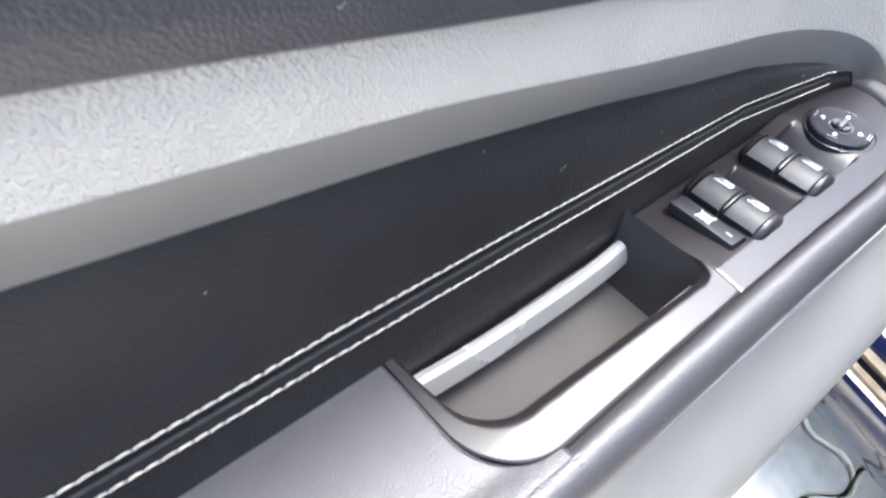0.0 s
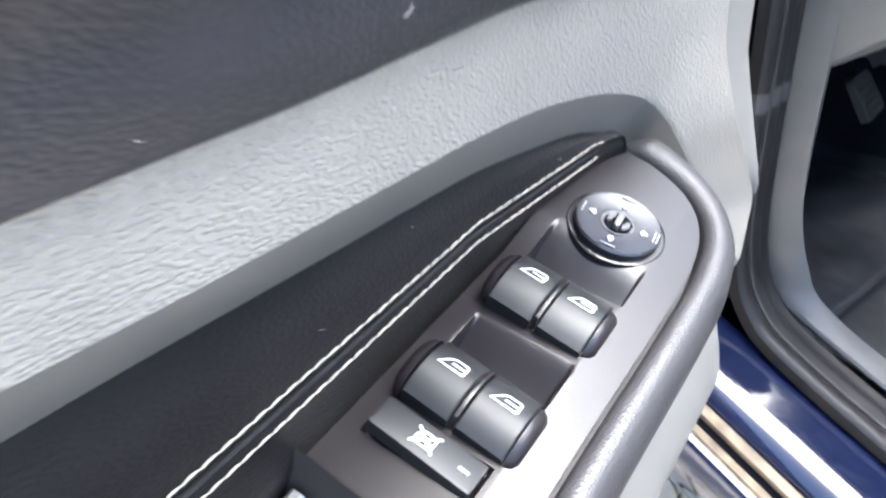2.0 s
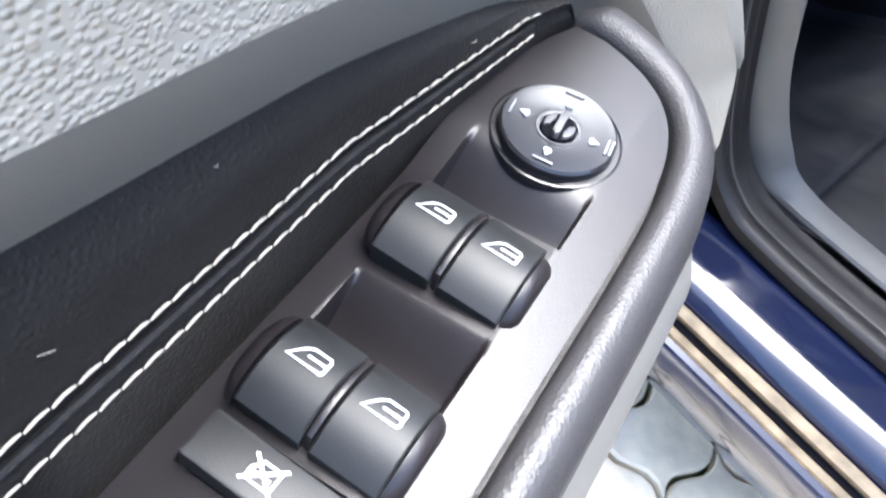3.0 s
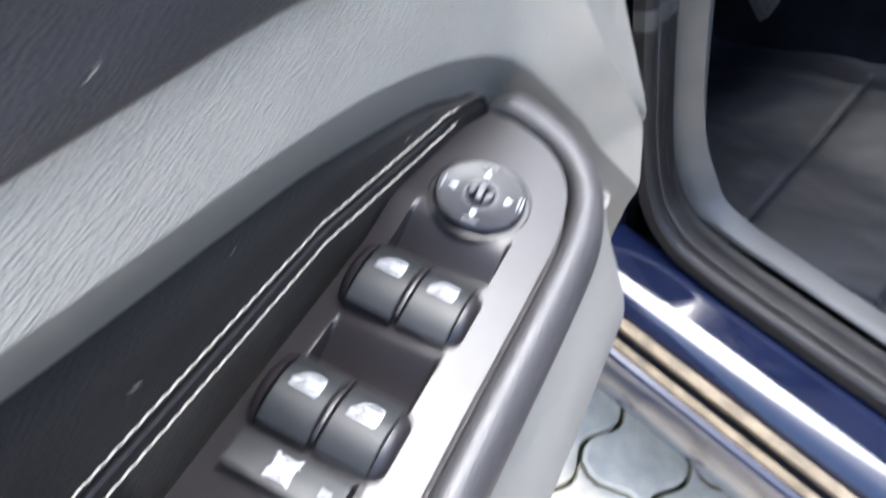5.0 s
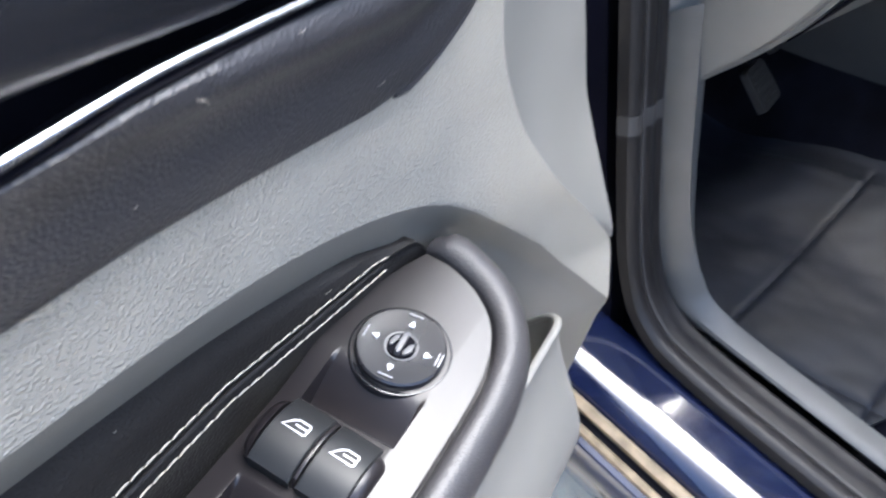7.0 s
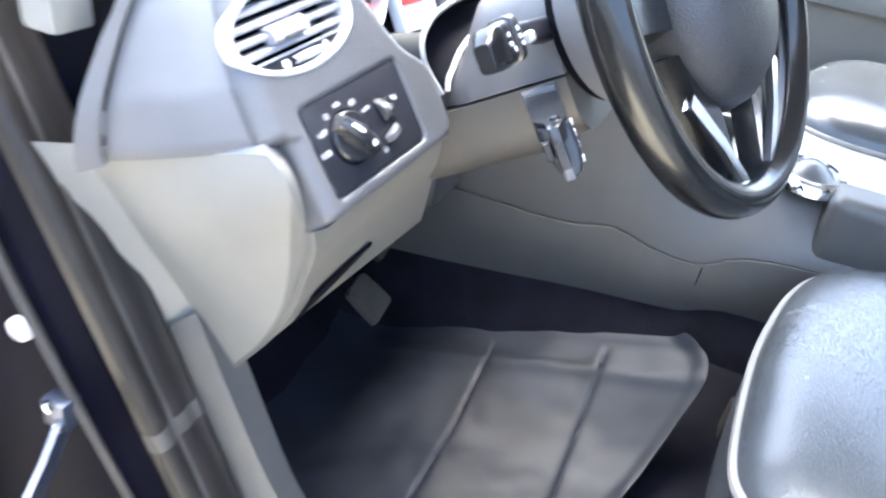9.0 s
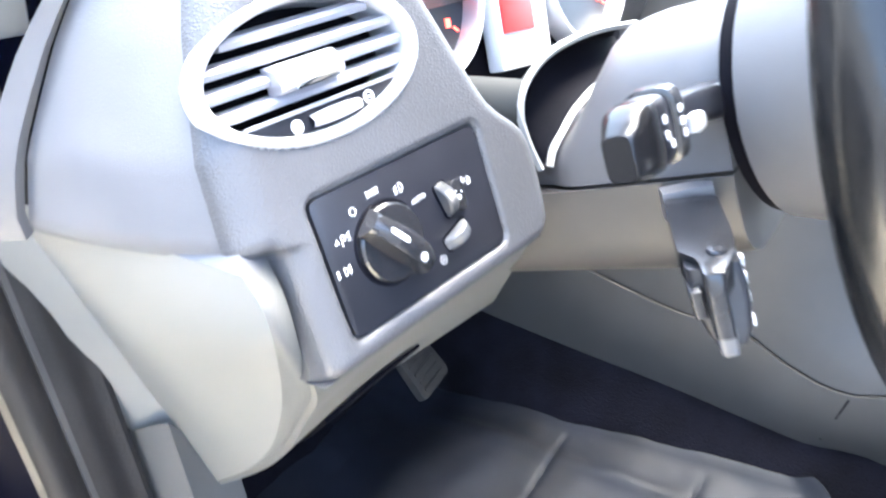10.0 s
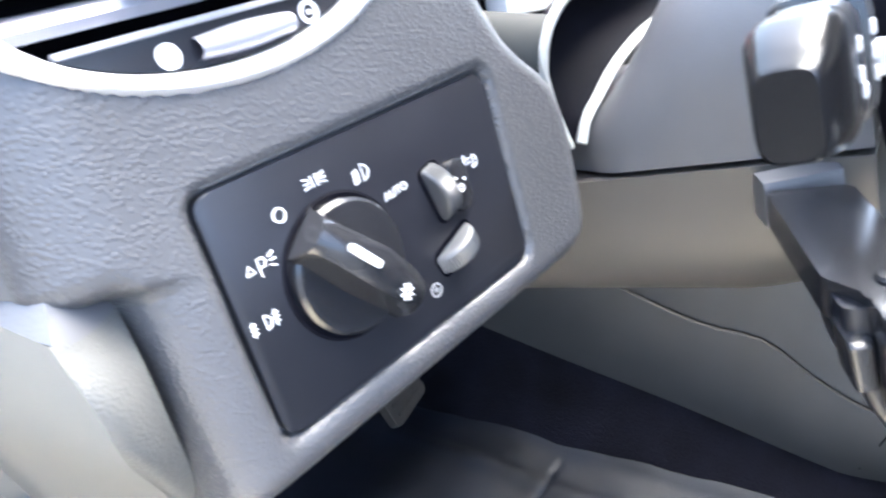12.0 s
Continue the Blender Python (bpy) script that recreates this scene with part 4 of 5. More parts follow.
def vent_ring():
    rings = []
    for d, z in ((0.0, -0.026), (0.0, -0.004), (0.0008, -0.0005), (0.0025, 0.0012), (0.0038, 0.0012), (0.0052, -0.0002), (0.0058, -0.0030), (0.0058, -0.010)):
        rings.append([(VC.x + (VA + d) * math.cos(a), VC.y + (VB + d) * math.sin(a), z) for a in spaced(0, 2 * math.pi, 73)[:-1]])
    return loft(rings, caps=False)


part("ring", vent_ring(), SILVER, vent, "bright silver ring")
part("duct", prism([(VC.x + VA * 1.02 * math.cos(a), VC.y + VB * 1.02 * math.sin(a)) for a in spaced(0, 2 * math.pi, 41)[:-1]], -0.031, -0.0285), VOID, vent)
for k, y in enumerate((0.1035, 0.0945, 0.0855, 0.0765)):
    w = VA * math.sqrt(max(0, 1 - ((y - VC.y) / VB) ** 2)) - 0.0006
    prof = [(0.0030, -0.022), (0.0035, -0.012), (0.0016, -0.0062), (-0.0004, -0.0052), (-0.0026, -0.0066), (-0.0018, -0.012), (-0.0010, -0.022)]
    part("slat", loft([[(VC.x + x, y + a, b) for a, b in prof] for x in spaced(-w, w, 9)]), SLAT, vent)
tab = part("steering_tab", loft([[(x, 0.0785, -0.010), (x, 0.0905, -0.010), (x, 0.0905 - d, -0.0005), (x, 0.0855 - d, 0.0012), (x, 0.0800, 0.0008), (x, 0.0785, -0.002)] for x, d in ((-0.0265, 0.003), (-0.0235, 0), (0.0045, 0), (0.0075, 0.003))]), SLAT, vent)
part("tab_edge", box(-0.0195, 0.0035, 0.0785, 0.0812, 0.0002, 0.0016, 0.0006), CHROME, tab)
part("lower_plate", prism([(VC.x + VA * 0.99 * math.cos(a), VC.y + VB * 0.985 * math.sin(a)) for a in spaced(math.pi + 0.64, 2 * math.pi - 0.64, 24)], -0.012, -0.0045, 0.0008), FACE, vent)
part("plate_edge", box(-0.046, 0.037, 0.0692, 0.0708, -0.006, -0.0032, 0.0005), SLAT, vent)
part("slider_wheel", loft([[(-0.0155 + 0.0275 * t, 0.0640 + 0.0034 * math.cos(a) * (0.75 + 0.25 * math.sin(t * 3.14)), -0.0045 + 0.0035 * math.sin(a)) for a in spaced(0, math.pi, 9)] for t in spaced(0, 1, 14)], closed=False), SLAT, vent)
part("closed_dot", prism(circle(-0.0225, 0.0642, 0.0030, 24), -0.0045, -0.0040), MARK, vent, "white dot", smooth=False)
part("open_mark", strokes([[(0.0188 + 0.0025 * math.cos(a), 0.0650 + 0.0025 * math.sin(a)) for a in spaced(0, 2 * math.pi, 17)], [(0.0182, 0.065), (0.0195, 0.065)]], 0.0011, lambda x, y, h: (x, y, -0.0045 + h)), MARK, vent, "white ring mark", smooth=False)

# light switch
lights = thing("light_switch_panel", "black headlight switch panel with rotary knob and thumb wheels", "switch panel", H)
part("faceplate", prism(rounded([(-0.0334, -0.0322), (0.0752, -0.0326), (0.0744, 0.0334), (-0.0332, 0.0340)], 0.0052, 6), -0.007, -0.0012, 0.0008), FACE, lights)
part("knob_well", lathe([(0.0185, -0.0012), (0.0198, -0.0008), (0.0206, -0.0012), (0.0198, -0.0030), (0.0185, -0.0030)], 48, 0.0012, 0.0004), VOID, lights)
dial = part("rotary_knob", lathe([(0.0002, -0.004), (0.0186, -0.004), (0.0186, 0.0018), (0.0176, 0.0030), (0.0150, 0.0032), (0.0002, 0.0030)], 56, 0.0012, 0.0004), KNOB, lights, "glossy black rotary light knob")


def grip(t):
    w = 0.0068 - 0.0012 * abs(t)
    h = 0.0142 - 0.0040 * t * t - 0.002 * (t > 0.5) * (t - 0.5)
    L = 0.0203 * t + 0.0006
    return [(L, -w - 0.0018, 0.001), (L, -w, 0.006), (L, -w + 0.0012, h - 0.0016), (L, -w + 0.0036, h), (L, w - 0.0036, h), (L, w - 0.0012, h - 0.0016), (L, w, 0.006), (L, w + 0.0018, 0.001)]


part("grip", loft([grip(t) for t in (-0.98, -0.94, -0.8, -0.5, 0, 0.5, 0.85, 1.0, 1.04)]), KNOB, dial, at=pose(0.0012, 0.0010, 0.0005, 0, 0, -50.5))
part("pointer_mark", prism(rounded([(-0.0125, -0.0011), (-0.0015, -0.0011), (-0.0015, 0.0011), (-0.0125, 0.0011)], 0.0008, 3), 0.0135, 0.0147), MARK, dial, "white pointer bar", at=pose(0.0012, 0.0010, 0.0005, 0, 0, -50.5))


def on_face(cx, cy, rz=0.0, s=1.0, z=-0.0012):
    c, d = math.cos(rz), math.sin(rz)
    return lambda x, y, h: (cx + s * (x * c - y * d), cy + s * (x * d + y * c), z + h)


def arc(cx, cy, r, a0, a1, n=10):
    return [(cx + r * math.cos(a), cy + r * math.sin(a)) for a in spaced(a0, a1, n)]


W = 0.00037
symbol = lambda name, lines, place, w=W, m=MARK: part(name, strokes(lines, w, place), m, lights, smooth=False)
symbol("off_symbol", [arc(0, 0, 0.0018, 0, 2 * PI, 17)], on_face(-0.0128, 0.0215))
symbol("parking_symbol", [[(-0.0048, -0.001), (-0.0024, -0.001), (-0.0036, 0.0012), (-0.0048, -0.001)], [(-0.0010, -0.0028), (-0.0010, 0.0016), (0.0008, 0.0016), (0.0012, 0.0006), (0.0008, -0.0006), (-0.0010, -0.0006)],
                          [(0.0022, 0.0), (0.0042, 0.0)], [(0.0022, 0.0010), (0.0040, 0.0020)], [(0.0022, -0.0010), (0.0040, -0.0020)]], on_face(-0.0222, 0.0125))
symbol("fog_symbol", [[(-0.0044, 0.0012), (-0.0026, 0.0012)], [(-0.0044, 0), (-0.0026, 0)], [(-0.0044, -0.0012), (-0.0026, -0.0012)], [(-0.0034, 0.0020), (-0.0038, -0.0020)], arc(0.0, 0, 0.0018, PI / 2, -PI / 2, 9) + [(0.0, 0.0018)], [(0.0024, 0.0012), (0.0042, 0.0012)], [(0.0024, 0), (0.0042, 0)], [(0.0024, -0.0012), (0.0042, -0.0012)], [(0.0034, 0.0022), (0.0030, -0.0022)]],
       on_face(-0.0272, -0.0012))
symbol("sidelight_symbol", [[(-0.0008, 0.0016), (-0.0008, -0.0016)], [(-0.0016, 0.0008), (-0.0036, 0.0014)], [(-0.0016, -0.0008), (-0.0036, -0.0014)], [(-0.0016, 0), (-0.0036, 0)], [(0.0008, 0.0016), (0.0008, -0.0016)], [(0.0016, 0.0008), (0.0036, 0.0014)], [(0.0016, -0.0008), (0.0036, -0.0014)], [(0.0016, 0), (0.0036, 0)]],
       on_face(0.0004, 0.0254))
symbol("headlight_symbol", [arc(0.0006, 0, 0.0022, PI / 2, -PI / 2, 10) + [(0.0006, 0.0022)], [(-0.0008, 0.0014), (-0.0030, 0.0008)], [(-0.0008, 0.0004), (-0.0030, -0.0002)], [(-0.0008, -0.0006), (-0.0030, -0.0012)], [(-0.0008, -0.0016), (-0.0030, -0.0022)]], on_face(0.0155, 0.0215))
symbol("beam_height_symbol", [arc(0.0006, 0, 0.0020, PI / 2, -PI / 2, 10) + [(0.0006, 0.0020)], [(-0.0008, 0.0012), (-0.0030, 0.0006)], [(-0.0008, -0.0002), (-0.0030, -0.0008)], [(-0.0036, 0.0022), (-0.0036, -0.0024)]], on_face(0.0593, 0.0084, -0.25))
symbol("dimmer_symbol", [arc(0, 0, 0.0021, 0, 2 * PI, 17), [(0.0, -0.0009), (0.0, 0.0009)], [(-0.0008, 0), (0.0008, 0.0)]], on_face(0.0292, -0.0223), 0.0005, FAINT)
rays = [[(0.0014 * math.cos(a), 0.0014 * math.sin(a)), (0.0024 * math.cos(a), 0.0024 * math.sin(a))] for a in spaced(0, 2 * PI, 9)[:-1]]
part("lamp_symbol", strokes([arc(0, 0, 0.0010, 0, 2 * PI, 11)] + rays, 0.0005, on_face(0.0060, -0.0088, 0, 1.0, 0.0141)), MARK, dial, smooth=False)
font = bpy.data.curves.new("auto_text", "FONT")
font.body, font.size, font.align_x, font.align_y, font.extrude = "AUTO", 0.0034, "CENTER", "CENTER", 0.0001
tmp = new("tmp_text", font)
auto = bpy.data.meshes.new_from_object(tmp.evaluated_get(bpy.context.evaluated_depsgraph_get()))
bpy.data.objects.remove(tmp)
auto.materials.clear()
auto.materials.append(MARK)
a = new("auto_word", auto)
a.parent = lights
a.matrix_local = pose(0.0255, 0.0120, -0.0010, 0, 0, 4)


def ribbed(r, w, n=110):
    """A thumb wheel with a finely ribbed rim, turned about x."""
    rings = []
    for x, k in ((-0.5, 0.84), (-0.46, 0.91), (-0.38, 0.95), (-0.30, 0.965), (0.30, 0.965), (0.38, 0.95), (0.46, 0.91), (0.5, 0.84)):
        e = 0.020 if abs(x) < 0.4 else 0.0
        rings.append([(x * w, r * k * (1 + (e if i % 2 else -e)) * math.cos(2 * PI * i / n), r * k * (1 + (e if i % 2 else -e)) * math.sin(2 * PI * i / n)) for i in range(n)])
    return loft(rings)


for cx, cy, rz, m, label in ((0.0415, 0.0052, 12, WHEELGREY, "ribbed beam height wheel"), (0.0420, -0.0140, -72, THUMB, "pale ribbed dimmer wheel")):
    part("thumb_wheel", ribbed(0.0098, 0.0066), m, lights, label, at=pose(cx, cy, -0.0038, 0, 0, rz))
    part("wheel_slot", prism(rounded([(-0.0048, -0.0098), (0.0048, -0.0098), (0.0048, 0.0098), (-0.0048, 0.0098)], 0.003, 4), -0.0016, -0.0009), VOID, lights, at=pose(cx, cy, 0, 0, 0, rz))
part("scale_plate", prism(rounded([(0.0455, -0.004), (0.0535, -0.004), (0.0535, 0.0125), (0.0455, 0.0125)], 0.003, 4), -0.002, 0.0014, 0.001), KNOB, lights)
symbol("zero_mark", [arc(0, 0, 0.0011, 0, 2 * PI, 11)], on_face(0.0492, 0.0034, 0, 1, 0.0014))
for x, y in ((0.0478, 0.0070), (0.0515, 0.0056)):
    part("dot", prism(circle(x, y, 0.00045, 8), 0.0010, 0.0018), MARK, lights, smooth=False)

# pale end cover of the dashboard
cover = thing("dash_end_cover", "smooth pale grey end cover of the dashboard", "trim cover")


def cover_x(y, z):
    return 0.2393 - 0.2305 * z - 0.2083 * y


left_edge = curve_through([(cover_x(y, z), y, z) for y, z in ((0.190, 0.830), (0.176, 0.790), (0.163, 0.748), (0.150, 0.708), (0.137, 0.668), (0.130, 0.646), (0.124, 0.625), (0.119, 0.604), (0.114, 0.583))], 6)
fold = curve_through([(0.0155, 0.025, 0.872), (0.0165, 0.0145, 0.861), (0.0205, 0.0110, 0.842), (0.033, 0.019, 0.813), (0.0445, 0.0267, 0.7855), (0.056, 0.0357, 0.748), (0.067, 0.0513, 0.6962), (0.075, 0.0772, 0.6432), (0.0794, 0.1155, 0.5891)], 6)
inner_end = curve_through([(0.0350, 0.031, 0.867), (0.0328, 0.0175, 0.8555), (0.0355, 0.0108, 0.8335), (0.0425, 0.010, 0.807), (0.053, 0.014, 0.78), (0.066, 0.030, 0.742), (0.074, 0.048, 0.692), (0.079, 0.075, 0.643), (0.081, 0.115, 0.589)], 6)


def cover_point(t, s):
    i = min(int(t * (len(fold) - 1)), len(fold) - 2)
    f = t * (len(fold) - 1) - i
    a, b, e = (line[i].lerp(line[i + 1], f) for line in (left_edge, fold, inner_end))
    if s < 0:
        return a + Vector((0.020 * s, -0.030 * s, 0.0))
    if s <= 1:
        return a.lerp(b, s) + Vector((-0.005 * math.sin(s * PI) * math.sin(max(0.02, t) ** 0.7 * PI), 0, 0))
    k = s - 1
    return b.lerp(e, k) + Vector((-0.6, -0.8, 0)) * 0.004 * math.sin(k * PI) * (1 - t)


part("cover_face", grid(cover_point, spaced(0, 1, 40), spaced(0, 0.9, 16) + spaced(0.93, 1, 5)), PALE, cover)
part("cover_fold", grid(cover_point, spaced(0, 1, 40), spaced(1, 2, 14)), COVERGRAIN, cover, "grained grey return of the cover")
# added filler, not a real ledge; leans inward to give the notch its shade
part("cover_gap_fill", grid(lambda s, v: Vector(cover_point(0, s)) + Vector((0.012 * v, 0.024 * v, 0.016 * v)), spaced(0.2, 2, 24), spaced(0, 1, 5)), DASHSIDE, cover, "added sheet closing the gap under the dashboard end, set back for shade")

part("cover_flank", grid(cover_point, spaced(0, 0.80, 24), spaced(-1, 0, 6)), PALE, cover, "narrow pale return beside the door seal")


def hw(x, y, z):
    return H @ Vector((x, y, z))


t0, t1 = hw(-0.050, -0.0445, -0.010), hw(0.112, -0.042, -0.014)
b1 = Vector((0.36, 0.055, 0.640))
lower = thing("lower_dash_panel", "taupe lower dashboard panel under the light switch", "trim panel")


def low_panel(u, v):
    """From the cover's rounded fold to the steering column, under the switch pod."""
    a = Vector(cover_point(0.30 + 0.70 * v, 2.0))
    c = t1.lerp(b1, v)
    return a.lerp(c, u) + Vector((0, 0.010, -0.004)) * math.sin(u * PI) * math.sin(v * PI)


part("panel", grid(low_panel, spaced(0, 1, 24), spaced(0, 1, 20), 0.004), LOWTRIM, lower)
# no opening: a black sheet painted as the shade of a slot
part("slot_shade", grid(lambda u, v: Vector(low_panel(0.16 + 0.42 * u, 0.66 + (0.03 + 0.15 * (1 - u)) * v)) + Vector((-0.003, -0.006, 0.0)), spaced(0, 1, 8), spaced(0, 1, 4), 0.002), VOID, lower)

# ---- steering column ----
column = thing("steering_column", "steering column shroud, dark above and taupe below", "steering column")
CA, CU = Vector((0, -0.85, 0.527)), Vector((0, 0.527, 0.85))


def col(s, dx, du):
    return Vector((0.309, -0.009, 0.841)) + CA * s + Vector((dx, 0, 0)) + CU * du


def half_ring(s, sign, w, h):
    pts = [(-w * math.copysign(abs(math.cos(a)) ** 0.55, math.cos(a)), sign * (0.0012 + h * abs(math.sin(a)) ** 0.7)) for a in spaced(0, PI, 19)]
    return [col(s, x, u) for x, u in pts]


ss = [-0.10, -0.06, -0.03] + spaced(-0.012, 0.113, 16)
part("upper_shroud", loft([half_ring(s, 1, 0.060 + 0.013 * smooth01((s + 0.01) / 0.03), 0.030 + 0.054 * smooth01((s - 0.005) / 0.055)) for s in ss]), SHROUD, column, "dark upper shroud")
part("lower_shroud", loft([half_ring(s, -1, 0.074, 0.070 - 0.012 * smooth01((s - 0.06) / 0.06)) for s in ss]), TAUPE, column, "taupe lower shroud")
TIP = Vector((0.1125, -0.0745, 0.9395))
SA = Vector((1.0, -0.03, 0.02)).normalized()
SU = (Vector((0, 0.54, 0.84)) - SA * SA.dot(Vector((0, 0.54, 0.84)))).normalized()
SW = SU.cross(SA)


def stalk_ring(s, w, h, dw=0.0, dh=0.0):
    """A rounded section of the stalk, s from its tip."""
    c = TIP + SA * s + SW * dw + SU * dh
    return [c + SW * x + SU * y for x, y in rounded([(-w, -h), (w, -h), (w, h), (-w, h)], min(w, h) * 0.7, 4)]


stalk = part("indicator_stalk", loft([stalk_ring(*q) for q in ((0.040, 0.0075, 0.0085), (0.060, 0.0070, 0.0080), (0.100, 0.0080, 0.0090, 0.004, -0.006), (0.140, 0.0095, 0.0110, 0.008, -0.012))]), FACE, column, "black indicator stalk")
part("stalk_head", loft([stalk_ring(*q) for q in ((0.0, 0.0060, 0.0094, 0.0, -0.0025), (0.0012, 0.0070, 0.0104, 0.0, -0.0025), (0.0050, 0.0082, 0.0118, 0.0, -0.0018), (0.0110, 0.0098, 0.0150), (0.0200, 0.0104, 0.0158), (0.0216, 0.0098, 0.0150))]), STALK, stalk, "dark bevelled stalk end")
part("stalk_collar", loft([stalk_ring(*q) for q in ((0.0205, 0.0090, 0.0142), (0.0225, 0.0100, 0.0152), (0.0330, 0.0100, 0.0150), (0.0350, 0.0086, 0.0132))]), FACE, stalk, "black stalk collar with white symbols")
part("stalk_ring", loft([stalk_ring(*q) for q in ((0.0352, 0.0088, 0.0135), (0.0366, 0.0112, 0.0165), (0.0440, 0.0116, 0.0170), (0.0480, 0.0100, 0.0150), (0.0500, 0.0075, 0.0110))]), KNOB, stalk, "glossy black turning ring")
for q, dw, dh in ((0.024, -0.0100, 0.0050), (0.024, -0.0100, -0.0015), (0.028, -0.0100, -0.0060), (0.0385, -0.0114, 0.0060), (0.0385, -0.0114, 0.0005), (0.0400, -0.0112, -0.0050)):
    part("stalk_mark", loft([stalk_ring(p, 0.0006, 0.0016, dw, dh) for p in (q, q + 0.0032)]), MARK, stalk)
part("stalk_button", loft([stalk_ring(*q) for q in ((0.049, 0.0030, 0.0034, -0.0110, -0.004), (0.051, 0.0036, 0.0040, -0.0118, -0.004), (0.058, 0.0036, 0.0040, -0.0112, -0.004))]), SILVER, stalk)
# audio control behind the wheel: a flat lever that bends down into two buttons
FN = Vector((-0.139, 0.463, 0.875)).normalized()
FX = Vector((-0.905, -0.416, 0.077))
FX = (FX - FN * FX.dot(FN)).normalized()
FY = FN.cross(FX)
FACE_AT = Matrix(((FX.x, FY.x, FN.x, 0.2166), (FX.y, FY.y, FN.y, -0.0806), (FX.z, FY.z, FN.z, 0.8782), (0, 0, 0, 1)))
plate_line = [(-0.002, 0.0), (0.056, 0.0), (0.0675, 0.0085), (0.081, 0.0075), (0.081, 0.0165), (0.062, 0.0250), (0.045, 0.0265), (0.0045, 0.0264)]
audio = part("audio_control", prism(rounded(plate_line, 0.0022, 4), -0.014, 0.0, 0.0012), KNOB, column, "glossy black audio control lever", at=FACE_AT)
part("root_lip", loft([[(x, y0, z), (x, y1, z), (x, y1, -0.016), (x, y0, -0.016)] for x, y0, y1, z in ((-0.016, -0.001, 0.027, -0.004), (-0.013, -0.001, 0.027, 0.0025), (-0.004, 0.0, 0.0265, 0.0020), (-0.0025, 0.0, 0.0265, -0.0005))]), SHROUD, audio, "pale worn top lip")


def pod_ring(z, x0, x1, y0, y1):
    return [(a, b, z) for a, b in rounded([(x0, y0), (x1, y0), (x1, y1), (x0, y1)], min(0.004, (y1 - y0) * 0.3), 4)]


part("lever_body", loft([pod_ring(*q) for q in ((-0.004, 0.020, 0.068, 0.0015, 0.0255), (-0.014, 0.036, 0.071, 0.0015, 0.0270), (-0.024, 0.046, 0.0735, 0.0025, 0.0275), (-0.034, 0.057, 0.0775, 0.0055, 0.0265), (-0.041, 0.066, 0.0795, 0.009, 0.0235), (-0.043, 0.069, 0.0780, 0.011, 0.0205))]), FACE, audio)
part("middle_ridge", loft([pod_ring(*q) for q in ((-0.0005, 0.064, 0.0810, 0.0078, 0.0163), (-0.003, 0.064, 0.0825, 0.0075, 0.0166), (-0.012, 0.064, 0.0838, 0.0076, 0.0168), (-0.024, 0.066, 0.0865, 0.0080, 0.0172), (-0.031, 0.070, 0.0880, 0.0085, 0.0175), (-0.0325, 0.070, 0.0865, 0.0090, 0.0170))]), KNOB, audio, "glossy raised ridge")
part("lower_button", loft([pod_ring(*q) for q in ((-0.030, 0.068, 0.0835, 0.0090, 0.0178), (-0.0315, 0.068, 0.0875, 0.0088, 0.0180), (-0.040, 0.070, 0.0885, 0.0095, 0.0178), (-0.0415, 0.070, 0.0870, 0.0105, 0.0168))]), SHROUD, audio)
part("side_button", loft([pod_ring(*q) for q in ((-0.011, 0.060, 0.0735, 0.0006, 0.0070), (-0.0122, 0.060, 0.0752, 0.0004, 0.0074), (-0.0255, 0.062, 0.0775, 0.0016, 0.0076), (-0.027, 0.062, 0.0755, 0.0020, 0.0070))]), KNOB, audio)
for x, z in ((0.058, -0.009), (0.0615, -0.0165), (0.0655, -0.0245), (0.0705, -0.0345)):
    part("button_mark", box(x - 0.0022, x + 0.0022, 0.0262, 0.0280, z - 0.0024, z + 0.0024, 0.0004), MARK, audio, "white button symbol")
part("screw", lathe([(0.0002, -0.001), (0.0046, -0.001), (0.0046, 0.0008), (0.0038, 0.0018), (0.0002, 0.0022)], 20), KNOB, audio, at=pose(0.0615, 0.0165, 0.0))

# ---- steering wheel ----
WC = Vector((0.282, -0.187, 0.991))
wheel = thing("steering_wheel", "black leather steering wheel with silver spoke inlays", "steering wheel", Matrix.Translation(WC) @ pose(0, 0, 0, 57.5, 0, -14.9))
rings = []
for a in spaced(0, 2 * PI, 97)[:-1]:
    rings.append([((0.174 + 0.0145 * math.cos(b)) * math.cos(a), (0.174 + 0.0145 * math.cos(b)) * math.sin(a), 0.0165 * math.sin(b)) for b in spaced(0, 2 * PI, 17)[:-1]])
part("rim", loft(rings + [rings[0]], caps=False), WHEEL, wheel, "black leather rim")
part("hub", lathe([(0.0002, -0.050), (0.060, -0.050), (0.078, -0.030), (0.082, -0.008), (0.076, 0.010), (0.058, 0.026), (0.0002, 0.032)], 40, 0, -0.012, 1.14), AIRBAG, wheel, "black airbag cover")
part("gap_ring", lathe([(0.0002, -0.103), (0.0745, -0.103), (0.0745, -0.0965), (0.0002, -0.0965)], 40), VOID, wheel)
part("hub_back", lathe([(0.0002, -0.098), (0.070, -0.098), (0.078, -0.094), (0.084, -0.052), (0.080, -0.046), (0.0002, -0.046)], 40), DASHSIDE, wheel, "grey cowl behind the wheel")


